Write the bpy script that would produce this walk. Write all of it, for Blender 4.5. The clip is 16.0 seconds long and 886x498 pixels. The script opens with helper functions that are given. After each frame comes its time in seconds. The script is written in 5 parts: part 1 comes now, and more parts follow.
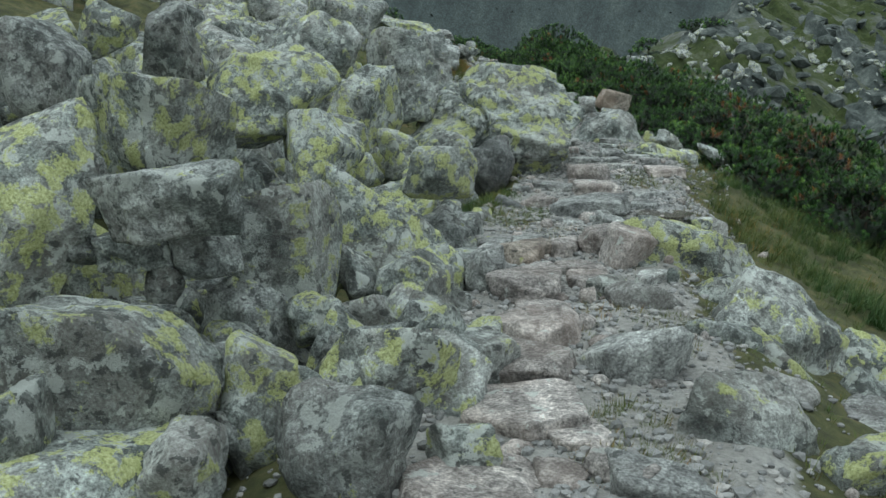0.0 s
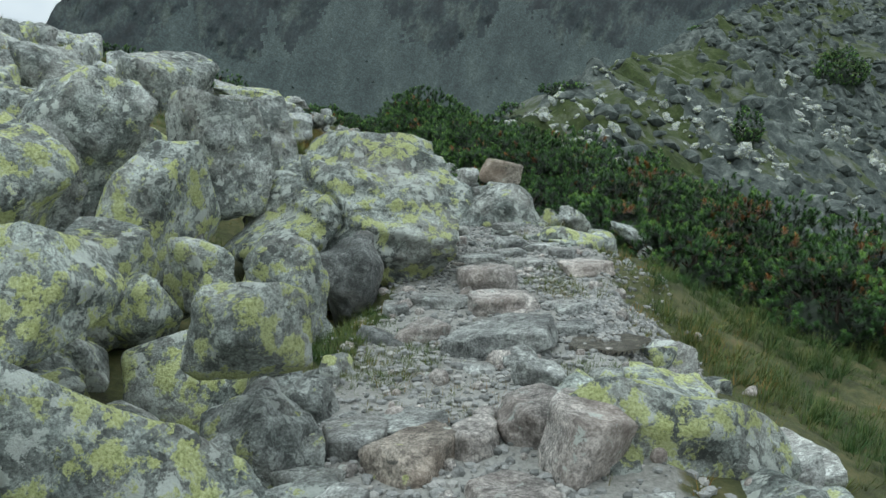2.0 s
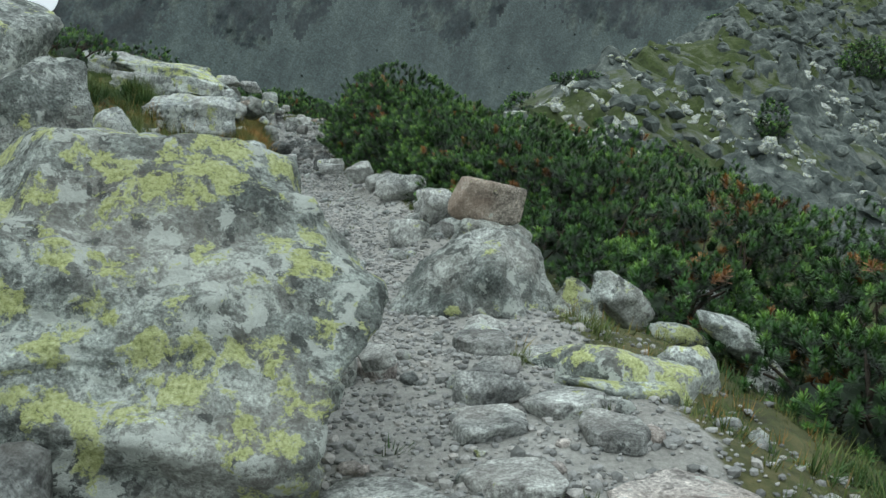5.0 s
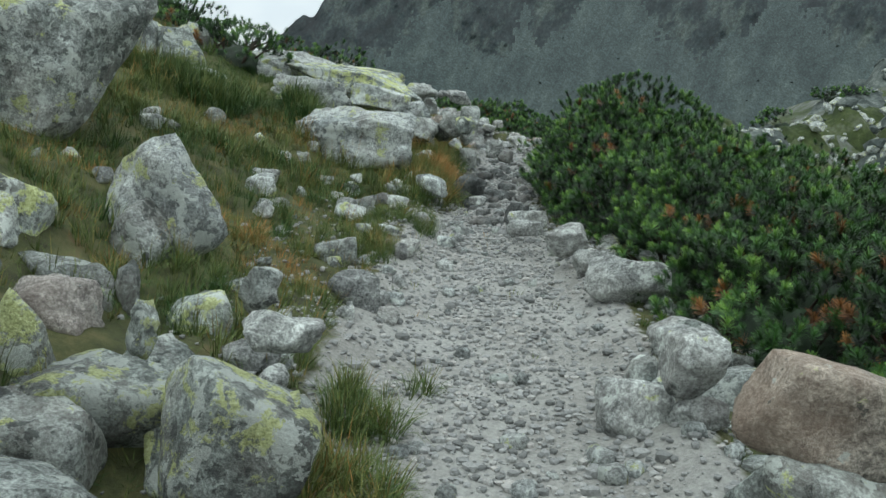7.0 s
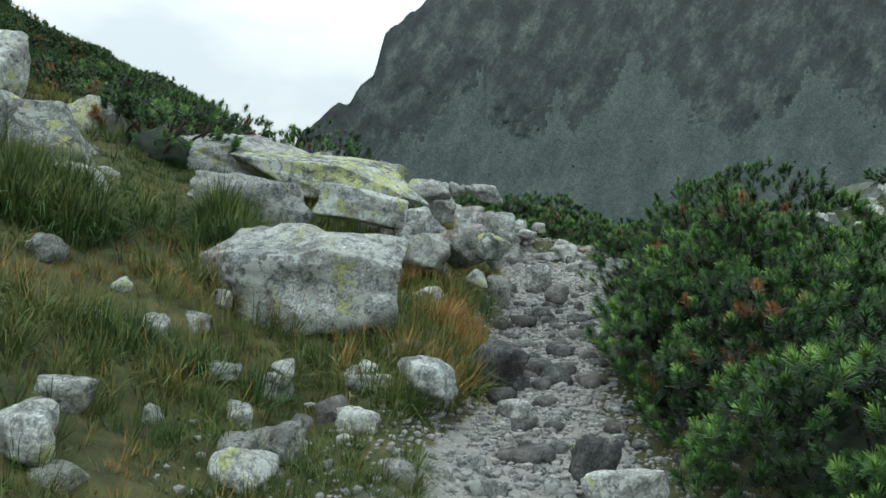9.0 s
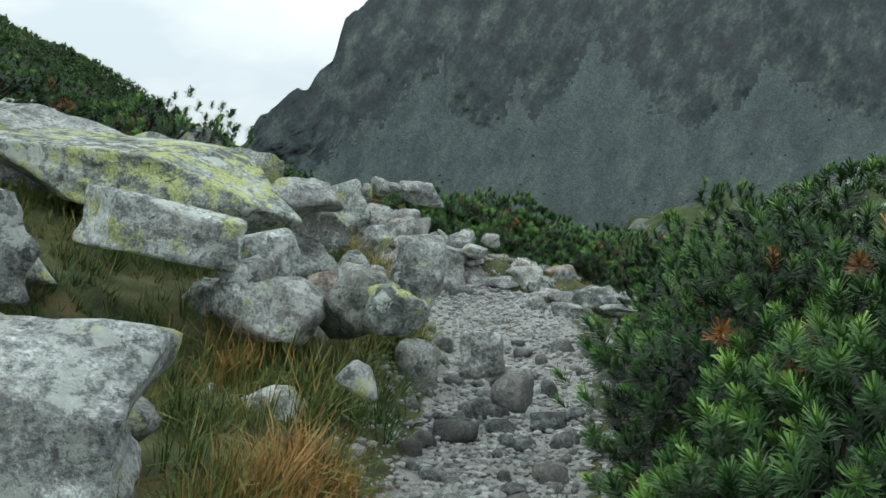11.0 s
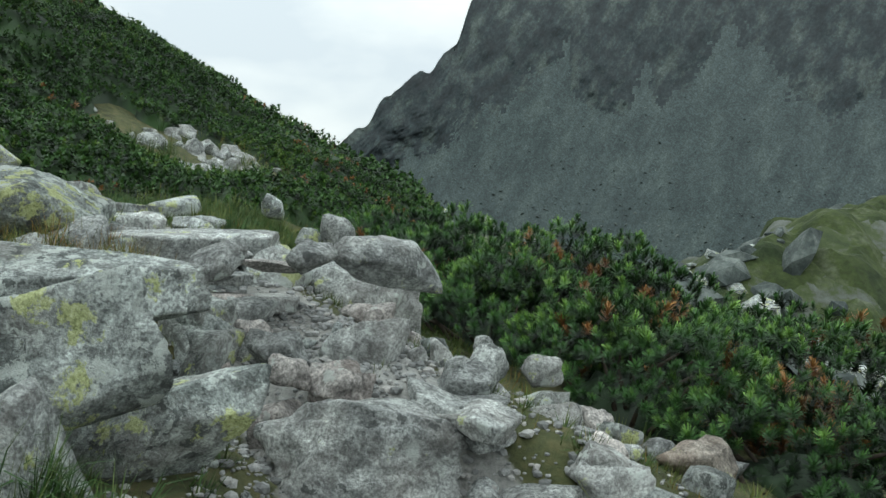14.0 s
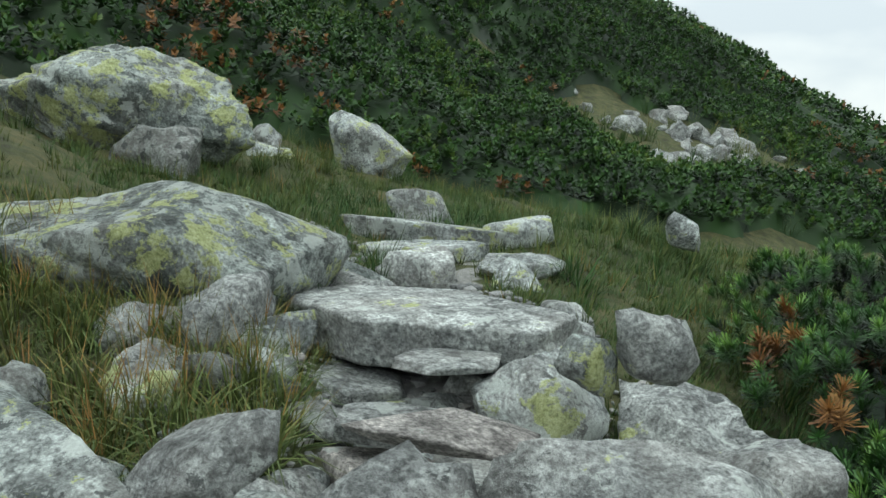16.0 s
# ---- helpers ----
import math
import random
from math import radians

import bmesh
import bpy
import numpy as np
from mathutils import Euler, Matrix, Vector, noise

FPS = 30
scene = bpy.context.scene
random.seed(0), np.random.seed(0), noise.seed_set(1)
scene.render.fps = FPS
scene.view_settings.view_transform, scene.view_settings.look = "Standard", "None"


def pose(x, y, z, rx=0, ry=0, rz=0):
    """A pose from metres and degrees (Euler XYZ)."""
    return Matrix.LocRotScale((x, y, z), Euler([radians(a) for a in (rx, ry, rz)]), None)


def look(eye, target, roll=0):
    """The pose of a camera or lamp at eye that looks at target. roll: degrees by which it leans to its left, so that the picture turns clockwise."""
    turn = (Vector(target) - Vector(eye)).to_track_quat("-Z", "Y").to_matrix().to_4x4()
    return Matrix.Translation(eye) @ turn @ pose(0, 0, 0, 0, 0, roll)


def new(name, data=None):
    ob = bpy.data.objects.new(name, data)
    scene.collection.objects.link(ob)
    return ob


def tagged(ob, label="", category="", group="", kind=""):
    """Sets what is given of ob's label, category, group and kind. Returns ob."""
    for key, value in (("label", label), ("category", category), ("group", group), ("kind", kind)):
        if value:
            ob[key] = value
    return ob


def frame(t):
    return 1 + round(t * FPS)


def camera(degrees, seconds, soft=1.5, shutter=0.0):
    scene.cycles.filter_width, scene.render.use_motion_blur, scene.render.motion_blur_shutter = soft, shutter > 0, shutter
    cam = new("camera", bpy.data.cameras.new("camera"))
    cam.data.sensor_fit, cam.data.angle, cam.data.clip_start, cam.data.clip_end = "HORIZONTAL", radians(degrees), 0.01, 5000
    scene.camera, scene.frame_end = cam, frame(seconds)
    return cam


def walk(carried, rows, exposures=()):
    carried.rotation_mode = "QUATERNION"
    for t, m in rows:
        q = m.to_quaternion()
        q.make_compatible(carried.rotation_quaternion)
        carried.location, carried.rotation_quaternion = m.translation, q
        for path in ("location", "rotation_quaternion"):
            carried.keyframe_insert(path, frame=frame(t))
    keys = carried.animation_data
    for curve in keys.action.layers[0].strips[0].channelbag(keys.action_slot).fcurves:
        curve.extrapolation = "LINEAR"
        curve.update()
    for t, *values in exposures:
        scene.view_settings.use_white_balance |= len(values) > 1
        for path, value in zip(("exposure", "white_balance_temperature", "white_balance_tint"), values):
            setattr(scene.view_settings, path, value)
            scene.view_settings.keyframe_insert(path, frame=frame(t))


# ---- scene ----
cam = camera(53.6, 16.0)
PATH = [
    (0, (-0.000, -0.000, 1.642), (-0.001, 1.964, 1.268), -0.4),
    (0.5, (0.039, 0.702, 1.637), (0.176, 2.680, 1.375), 0.1),
    (1, (-0.005, 1.376, 1.659), (0.272, 3.347, 1.455), -3.3),
    (1.5, (0.098, 2.047, 1.646), (0.525, 3.989, 1.427), -1.8),
    (2, (0.249, 2.742, 1.687), (0.540, 4.707, 1.456), -2.6),
    (2.5, (0.412, 3.590, 1.735), (0.627, 5.565, 1.505), -2.7),
    (3, (0.559, 4.398, 1.710), (0.667, 6.385, 1.508), -2.2),
    (3.2, (0.614, 4.680, 1.717), (0.768, 6.663, 1.501), -2.6),
    (5.3, (1.504, 7.577, 1.822), (1.772, 9.541, 1.554), -2.0),
    (5.5, (1.564, 7.874, 1.889), (1.695, 9.848, 1.594), -1.1),
    (6, (1.648, 8.701, 1.948), (1.742, 10.676, 1.648), 0.0),
    (6.5, (1.716, 9.520, 2.020), (1.658, 11.492, 1.694), 0.7),
    (7, (1.688, 10.347, 2.066), (1.446, 12.319, 1.837), 0.6),
    (7.5, (1.642, 11.293, 2.132), (1.352, 13.264, 1.953), -1.1),
    (8, (1.564, 12.208, 2.256), (1.200, 14.171, 2.136), 0.1),
    (8.5, (1.437, 13.069, 2.369), (1.130, 15.044, 2.292), -0.8),
    (9, (1.371, 13.989, 2.431), (1.049, 15.962, 2.389), 0.2),
    (9.2, (1.337, 14.341, 2.490), (1.005, 16.312, 2.437), -0.7),
    (11.3, (1.282, 17.363, 2.749), (1.056, 19.349, 2.675), 0.8),
    (11.5, (1.286, 17.706, 2.839), (1.019, 19.685, 2.741), 0.6),
    (12, (1.312, 18.530, 2.877), (1.018, 20.505, 2.763), 0.1),
    (12.5, (1.223, 19.419, 2.931), (0.909, 21.391, 2.831), -1.3),
    (13, (1.165, 20.121, 2.992), (0.833, 22.089, 2.869), -2.0),
    (13.5, (1.173, 20.756, 3.080), (0.932, 22.733, 2.895), -2.5),
    (14, (1.268, 21.341, 3.170), (0.772, 23.275, 3.059), 2.3),
    (14.5, (1.205, 21.940, 3.197), (0.630, 23.851, 3.071), 0.1),
    (15, (1.157, 22.577, 3.232), (0.416, 24.428, 3.071), 1.2),
    (15.5, (1.020, 23.241, 3.311), (-0.222, 24.796, 3.110), 2.0),
    (16, (0.810, 23.793, 3.412), (-0.671, 25.119, 3.193), 3.5),
]
walk(cam, [(t, look(eye, target, roll)) for t, eye, target, roll in PATH], [(0, -1.16, 5800, -4), (1.5, -1.0, 5800, -4), (3, -0.93, 5850, -4), (7, -0.84, 5900, -4), (13, -0.88, 5900, -4), (15, -0.86, 5950, -4), (16, -0.88, 5950, -4)])

# ---- world, sun, exposure ----
scene.view_settings.exposure = 0.0
world = bpy.data.worlds.new("overcast_sky")
scene.world = world
world.use_nodes = True
wn, wl = world.node_tree.nodes, world.node_tree.links
wn.clear()
w_out = wn.new("ShaderNodeOutputWorld")
w_sky = wn.new("ShaderNodeTexSky")
w_sky.sky_type = "NISHITA"
w_sky.sun_disc = False
w_sky.sun_elevation = radians(52)
w_sky.sun_rotation = radians(-60)
w_blue = wn.new("ShaderNodeBackground")
w_blue.inputs["Strength"].default_value = 0.12
wl.new(w_sky.outputs[0], w_blue.inputs[0])
w_co = wn.new("ShaderNodeTexCoord")
w_map = wn.new("ShaderNodeMapping")
w_map.inputs["Scale"].default_value = (1.6, 1.6, 4.0)
wl.new(w_co.outputs["Generated"], w_map.inputs[0])
w_noise = wn.new("ShaderNodeTexNoise")
w_noise.inputs["Scale"].default_value = 2.2
w_noise.inputs["Detail"].default_value = 7
w_noise.inputs["Roughness"].default_value = 0.5
wl.new(w_map.outputs[0], w_noise.inputs["Vector"])
w_ramp = wn.new("ShaderNodeValToRGB")
w_ramp.color_ramp.elements[0].position = 0.40
w_ramp.color_ramp.elements[0].color = (0.80, 0.79, 0.82, 1)
w_ramp.color_ramp.elements[1].position = 0.60
w_ramp.color_ramp.elements[1].color = (1.06, 1.0, 0.97, 1)
wl.new(w_noise.outputs[0], w_ramp.inputs[0])
w_cloud = wn.new("ShaderNodeBackground")
w_cloud.inputs["Strength"].default_value = 1.16
# an overcast sky is brighter overhead than at the horizon
w_sep = wn.new("ShaderNodeSeparateXYZ")
wl.new(w_co.outputs["Generated"], w_sep.inputs[0])
w_grade = wn.new("ShaderNodeMapRange")
for key, value in (("From Min", 0.0), ("From Max", 1.0), ("To Min", 1.62), ("To Max", 2.55)):
    w_grade.inputs[key].default_value = value
wl.new(w_sep.outputs[2], w_grade.inputs[0])
w_scale = wn.new("ShaderNodeVectorMath")
w_scale.operation = "SCALE"
wl.new(w_ramp.outputs[0], w_scale.inputs[0])
wl.new(w_grade.outputs[0], w_scale.inputs["Scale"])
wl.new(w_scale.outputs[0], w_cloud.inputs[0])
w_mix = wn.new("ShaderNodeMixShader")
w_mix.inputs[0].default_value = 0.9
wl.new(w_blue.outputs[0], w_mix.inputs[1])
wl.new(w_cloud.outputs[0], w_mix.inputs[2])
wl.new(w_mix.outputs[0], w_out.inputs[0])
sun = new("sun", bpy.data.lights.new("sun", "SUN"))
sun.data.energy = 1.5
sun.data.angle = radians(30)
sun.data.color = (1.0, 0.97, 0.92)
sun.matrix_world = look((-12, -2, 44), (0, 12, 0))

# ---- materials ----
def material(name):
    m = bpy.data.materials.new(name)
    m.use_nodes = True
    nt = m.node_tree
    nt.nodes.clear()
    out = nt.nodes.new("ShaderNodeOutputMaterial")
    bsdf = nt.nodes.new("ShaderNodeBsdfPrincipled")
    nt.links.new(bsdf.outputs[0], out.inputs[0])
    return m, nt, bsdf


def node(nt, kind, **values):
    n = nt.nodes.new(kind)
    for key, value in values.items():
        n.inputs[key.replace("_", " ")].default_value = value
    return n


def ramp(nt, source, stops):
    n = nt.nodes.new("ShaderNodeValToRGB")
    e = n.color_ramp.elements
    while len(e) < len(stops):
        e.new(0.5)
    for k, (at, col) in enumerate(stops):
        e[k].position = at
        e[k].color = (*col, 1) if len(col) == 3 else col
    nt.links.new(source, n.inputs[0])
    return n.outputs[0]


def grey(v):
    return (v, v, v)


def blend(nt, fac, a, b, kind="MIX"):
    n = nt.nodes.new("ShaderNodeMix")
    n.data_type = "RGBA"
    n.blend_type = kind
    for slot, v in ((0, fac), (6, a), (7, b)):
        if hasattr(v, "links"):
            nt.links.new(v, n.inputs[slot])
        elif slot == 0:
            n.inputs[0].default_value = v
        else:
            n.inputs[slot].default_value = (*v, 1)
    return n.outputs[2]


def math_node(nt, op, a, b=0.0):
    n = nt.nodes.new("ShaderNodeMath")
    n.operation = op
    for slot, v in ((0, a), (1, b)):
        if hasattr(v, "links"):
            nt.links.new(v, n.inputs[slot])
        else:
            n.inputs[slot].default_value = v
    return n.outputs[0]


def noise_at(nt, vec, scale, detail=4.0, rough=0.55):
    n = node(nt, "ShaderNodeTexNoise", Scale=scale, Detail=detail, Roughness=rough)
    nt.links.new(vec, n.inputs["Vector"])
    return n.outputs[0]


def world_vector(nt, shift=True):
    """Position in metres; each thing gets its own cut of the pattern."""
    geo = nt.nodes.new("ShaderNodeNewGeometry")
    if not shift:
        return geo.outputs["Position"]
    info = nt.nodes.new("ShaderNodeObjectInfo")
    add = nt.nodes.new("ShaderNodeVectorMath")
    add.operation = "MULTIPLY_ADD"
    nt.links.new(info.outputs["Random"], add.inputs[0])
    add.inputs[1].default_value = (37.0, 53.0, 71.0)
    nt.links.new(geo.outputs["Position"], add.inputs[2])
    return add.outputs[0]


def relief(nt, bsdf, height, strength, distance):
    b = node(nt, "ShaderNodeBump", Strength=strength, Distance=distance)
    nt.links.new(height, b.inputs["Height"])
    nt.links.new(b.outputs[0], bsdf.inputs["Normal"])


def patches(nt, vec, scale, amount, jitter, edge=0.05):
    """Crusts of uneven size: a share of the cells carries a ragged island."""
    vo = node(nt, "ShaderNodeTexVoronoi", Scale=scale)
    nt.links.new(vec, vo.inputs["Vector"])
    sep = nt.nodes.new("ShaderNodeSeparateColor")
    nt.links.new(vo.outputs["Color"], sep.inputs[0])
    reach = math_node(nt, "MINIMUM", math_node(nt, "SUBTRACT", amount, sep.outputs[0]), 0.62)
    level = math_node(nt, "ADD", math_node(nt, "SUBTRACT", reach, vo.outputs["Distance"]), jitter)
    return ramp(nt, level, [(0.0, grey(0)), (edge, grey(1))])


def granite(name, dark, light, yellow, white, black, warm=(0.5, 0.45, 0.4), warm_amount=0.2):
    """Weathered granite: grained grey, islands of map lichen, pale and blackish crusts."""
    m, nt, bsdf = material(name)
    pos = world_vector(nt)
    info = nt.nodes.new("ShaderNodeObjectInfo")
    warp = node(nt, "ShaderNodeTexNoise", Scale=9.0, Detail=5.0, Roughness=0.65)
    nt.links.new(pos, warp.inputs["Vector"])
    push = nt.nodes.new("ShaderNodeVectorMath")
    push.operation = "MULTIPLY_ADD"
    nt.links.new(warp.outputs["Color"], push.inputs[0])
    push.inputs[1].default_value = (0.16, 0.16, 0.16)
    nt.links.new(pos, push.inputs[2])
    v = push.outputs[0]
    big = noise_at(nt, pos, 3.0, 7, 0.62)
    fine = noise_at(nt, pos, 75, 4, 0.75)
    mottle = noise_at(nt, v, 22, 6, 0.7)
    mid = tuple(0.5 * a + 0.5 * b for a, b in zip(dark, light))
    col = ramp(nt, big, [(0.36, dark), (0.5, mid), (0.63, light)])
    col = blend(nt, 0.9, col, ramp(nt, fine, [(0.36, grey(0.4)), (0.5, grey(1.0)), (0.62, grey(1.5))]), "MULTIPLY")
    col = blend(nt, 0.72, col, ramp(nt, mottle, [(0.38, grey(0.38)), (0.5, grey(1.0)), (0.6, grey(1.5))]), "MULTIPLY")
    blotch = noise_at(nt, v, 8.0, 5, 0.66)
    col = blend(nt, 0.8, col, ramp(nt, blotch, [(0.38, grey(0.5)), (0.5, grey(1.0)), (0.6, grey(1.35))]), "MULTIPLY")
    stain = ramp(nt, noise_at(nt, pos, 1.7, 5, 0.6), [(0.46, grey(0)), (0.62, grey(1))])
    col = blend(nt, math_node(nt, "MULTIPLY", stain, warm_amount), col, warm)
    centred = math_node(nt, "SUBTRACT", mottle, 0.5)
    wide = math_node(nt, "SUBTRACT", noise_at(nt, pos, 1.5, 3, 0.5), 0.5)
    # blackish crust, pale crust, then yellow-green map lichen
    dark_crust = patches(nt, v, 19.0, math_node(nt, "ADD", 0.66 * black, math_node(nt, "MULTIPLY", wide, -1.2)), math_node(nt, "MULTIPLY", centred, 3.0), 0.1)
    col = blend(nt, math_node(nt, "MULTIPLY", dark_crust, 0.78), col, (0.040, 0.045, 0.043))
    pale = patches(nt, v, 11.0, math_node(nt, "ADD", 0.8 * white, math_node(nt, "MULTIPLY", wide, 0.5)), math_node(nt, "MULTIPLY", centred, 2.4), 0.1)
    col = blend(nt, math_node(nt, "MULTIPLY", pale, 0.75), col, (0.57, 0.61, 0.57))
    own = math_node(nt, "MULTIPLY", math_node(nt, "SUBTRACT", info.outputs["Random"], 0.5), 0.35)
    share = math_node(nt, "ADD", math_node(nt, "ADD", 0.86 * yellow, own), math_node(nt, "MULTIPLY", wide, 1.5))
    mask = patches(nt, v, 8.5, share, math_node(nt, "MULTIPLY", centred, 2.6), 0.12)
    tint = ramp(nt, fine, [(0.34, (0.22, 0.25, 0.085)), (0.5, (0.47, 0.51, 0.20)), (0.66, (0.62, 0.66, 0.34))])
    col = blend(nt, math_node(nt, "MULTIPLY", mask, 0.86 if yellow > 0.05 else 0.0), col, tint)
    hsv = node(nt, "ShaderNodeHueSaturation")
    nt.links.new(math_node(nt, "ADD", math_node(nt, "MULTIPLY", info.outputs["Random"], 0.45), 0.78), hsv.inputs["Value"])
    nt.links.new(col, hsv.inputs["Color"])
    nt.links.new(hsv.outputs[0], bsdf.inputs["Base Color"])
    bsdf.inputs["Roughness"].default_value = 0.85
    high = math_node(nt, "ADD", math_node(nt, "MULTIPLY", mottle, 0.7), math_node(nt, "MULTIPLY", fine, 0.35))
    relief(nt, bsdf, high, 1.0, 0.027)
    return m


DARK, LIGHT = (0.13, 0.15, 0.14), (0.42, 0.46, 0.43)
GRANITE = {
    "L": granite("lichened_granite", DARK, LIGHT, 0.95, 0.9, 0.95),
    "M": granite("grey_granite", DARK, (0.43, 0.46, 0.44), 0.42, 0.7, 0.9),
    "G": granite("trodden_granite", (0.22, 0.23, 0.225), (0.48, 0.50, 0.48), 0.1, 0.5, 0.45),
    "P": granite("pinkish_granite", (0.27, 0.25, 0.235), (0.52, 0.49, 0.46), 0.0, 0.5, 0.2, (0.42, 0.33, 0.28), 0.3),
    "K": granite("rusty_granite", (0.19, 0.165, 0.14), (0.40, 0.36, 0.31), 0.08, 0.3, 0.4, (0.42, 0.30, 0.22), 0.4),
    "W": granite("pale_granite", (0.24, 0.265, 0.26), (0.50, 0.53, 0.515), 0.5, 1.0, 0.7),
    "D": granite("dark_granite", (0.05, 0.055, 0.055), (0.17, 0.18, 0.175), 0.05, 0.1, 0.5),
}


def leafy(name, dark, light, tip, rough=0.6):
    """Needles or blades whose tone runs with the tuft they grow in, plus any painted shade."""
    m, nt, bsdf = material(name)
    at = nt.nodes.new("ShaderNodeAttribute")
    at.attribute_name = "tone"
    geo = nt.nodes.new("ShaderNodeNewGeometry")
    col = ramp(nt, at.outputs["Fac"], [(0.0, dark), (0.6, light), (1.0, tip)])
    vary = math_node(nt, "ADD", math_node(nt, "MULTIPLY", geo.outputs["Random Per Island"], 0.6), 0.7)
    hsv = node(nt, "ShaderNodeHueSaturation")
    nt.links.new(vary, hsv.inputs["Value"])
    nt.links.new(col, hsv.inputs["Color"])
    nt.links.new(hsv.outputs[0], bsdf.inputs["Base Color"])
    bsdf.inputs["Roughness"].default_value = rough
    return m


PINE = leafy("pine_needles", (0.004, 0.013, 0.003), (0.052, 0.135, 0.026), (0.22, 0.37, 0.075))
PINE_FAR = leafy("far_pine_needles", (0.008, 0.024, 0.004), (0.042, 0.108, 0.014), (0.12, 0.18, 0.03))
RUST = leafy("dead_pine_needles", (0.12, 0.05, 0.016), (0.27, 0.13, 0.035), (0.36, 0.20, 0.06))
GRASS = leafy("mountain_grass", (0.035, 0.085, 0.014), (0.14, 0.165, 0.04), (0.38, 0.20, 0.06), 0.7)


def bark_material():
    m, nt, bsdf = material("pine_bark")
    v = world_vector(nt)
    nt.links.new(ramp(nt, noise_at(nt, v, 24, 5), [(0.35, (0.022, 0.017, 0.012)), (0.65, (0.075, 0.058, 0.042))]), bsdf.inputs["Base Color"])
    bsdf.inputs["Roughness"].default_value = 0.9
    relief(nt, bsdf, noise_at(nt, v, 40, 4), 0.6, 0.01)
    return m


BARK = bark_material()


def ground_material():
    m, nt, bsdf = material("path_and_turf")
    v = world_vector(nt, False)
    at = nt.nodes.new("ShaderNodeAttribute")
    at.attribute_name = "trodden"
    grit = ramp(nt, noise_at(nt, v, 42, 5, 0.75), [(0.32, (0.10, 0.10, 0.092)), (0.5, (0.30, 0.29, 0.27)), (0.68, (0.5, 0.49, 0.46))])
    dust = ramp(nt, noise_at(nt, v, 1.8, 5), [(0.38, (0.27, 0.27, 0.25)), (0.62, (0.42, 0.43, 0.41))])
    path = blend(nt, 0.5, grit, dust)
    turf = ramp(nt, noise_at(nt, v, 6, 7, 0.7), [(0.3, (0.03, 0.027, 0.016)), (0.48, (0.07, 0.08, 0.028)), (0.62, (0.13, 0.12, 0.05)), (0.75, (0.16, 0.10, 0.055))])
    far = ramp(nt, noise_at(nt, v, 0.35, 9, 0.72), [(0.36, (0.022, 0.036, 0.011)), (0.48, (0.055, 0.075, 0.022)), (0.54, (0.09, 0.10, 0.08)), (0.68, (0.17, 0.185, 0.17))])
    at2 = nt.nodes.new("ShaderNodeAttribute")
    at2.attribute_name = "distance"
    turf = blend(nt, at2.outputs["Fac"], turf, far)
    ragged = math_node(nt, "ADD", at.outputs["Fac"], math_node(nt, "MULTIPLY", math_node(nt, "SUBTRACT", noise_at(nt, v, 7, 5), 0.5), 1.1))
    col = blend(nt, ramp(nt, ragged, [(0.4, grey(0)), (0.6, grey(1))]), turf, path)
    nt.links.new(col, bsdf.inputs["Base Color"])
    bsdf.inputs["Roughness"].default_value = 0.92
    relief(nt, bsdf, noise_at(nt, v, 60, 6, 0.75), 0.9, 0.012)
    return m


GROUND = ground_material()


def far_rock(name, a, b, c, scale, stretch):
    m, nt, bsdf = material(name)
    v = world_vector(nt, False)
    mp = node(nt, "ShaderNodeMapping")
    mp.inputs["Scale"].default_value = stretch
    nt.links.new(v, mp.inputs[0])
    coarse = noise_at(nt, mp.outputs[0], scale, 9, 0.68)
    fine = noise_at(nt, mp.outputs[0], scale * 9, 6, 0.75)
    col = ramp(nt, coarse, [(0.36, a), (0.52, b), (0.66, c)])
    col = blend(nt, 0.75, col, ramp(nt, fine, [(0.36, grey(0.6)), (0.64, grey(1.3))]), "MULTIPLY")
    nt.links.new(col, bsdf.inputs["Base Color"])
    bsdf.inputs["Roughness"].default_value = 0.95
    relief(nt, bsdf, fine, 0.5, 0.02 / scale)
    return m




def slope_rock(name, a, b, c, coarse_scale, fine_scale):
    """Mountain surfaces; the pattern follows the fall line."""
    m, nt, bsdf = material(name)
    co = nt.nodes.new("ShaderNodeCombineXYZ")
    for key, slot in (("around", 0), ("upward", 1)):
        at = nt.nodes.new("ShaderNodeAttribute")
        at.attribute_name = key
        nt.links.new(at.outputs["Fac"], co.inputs[slot])

    def pattern(scale, detail, rough):
        mp = node(nt, "ShaderNodeMapping")
        mp.vector_type = "TEXTURE"
        mp.inputs["Scale"].default_value = (1 / scale[0], 1 / scale[1], 1)
        mp.inputs["Rotation"].default_value = (0, 0, scale[2])
        nt.links.new(co.outputs[0], mp.inputs[0])
        return noise_at(nt, mp.outputs[0], 1.0, detail, rough)

    col = ramp(nt, pattern(coarse_scale, 8, 0.66), [(0.36, a), (0.5, b), (0.64, c)])
    grit = pattern(fine_scale, 4, 0.72)
    col = blend(nt, 0.9, col, ramp(nt, grit, [(0.40, grey(0.68)), (0.5, grey(1.0)), (0.6, grey(1.45))]), "MULTIPLY")
    mid = pattern((fine_scale[0] * 0.36, fine_scale[1] * 0.33, fine_scale[2]), 4, 0.7)
    col = blend(nt, 0.85, col, ramp(nt, mid, [(0.38, grey(0.75)), (0.5, grey(1.0)), (0.62, grey(1.25))]), "MULTIPLY")
    nt.links.new(col, bsdf.inputs["Base Color"])
    bsdf.inputs["Roughness"].default_value = 0.95
    return m


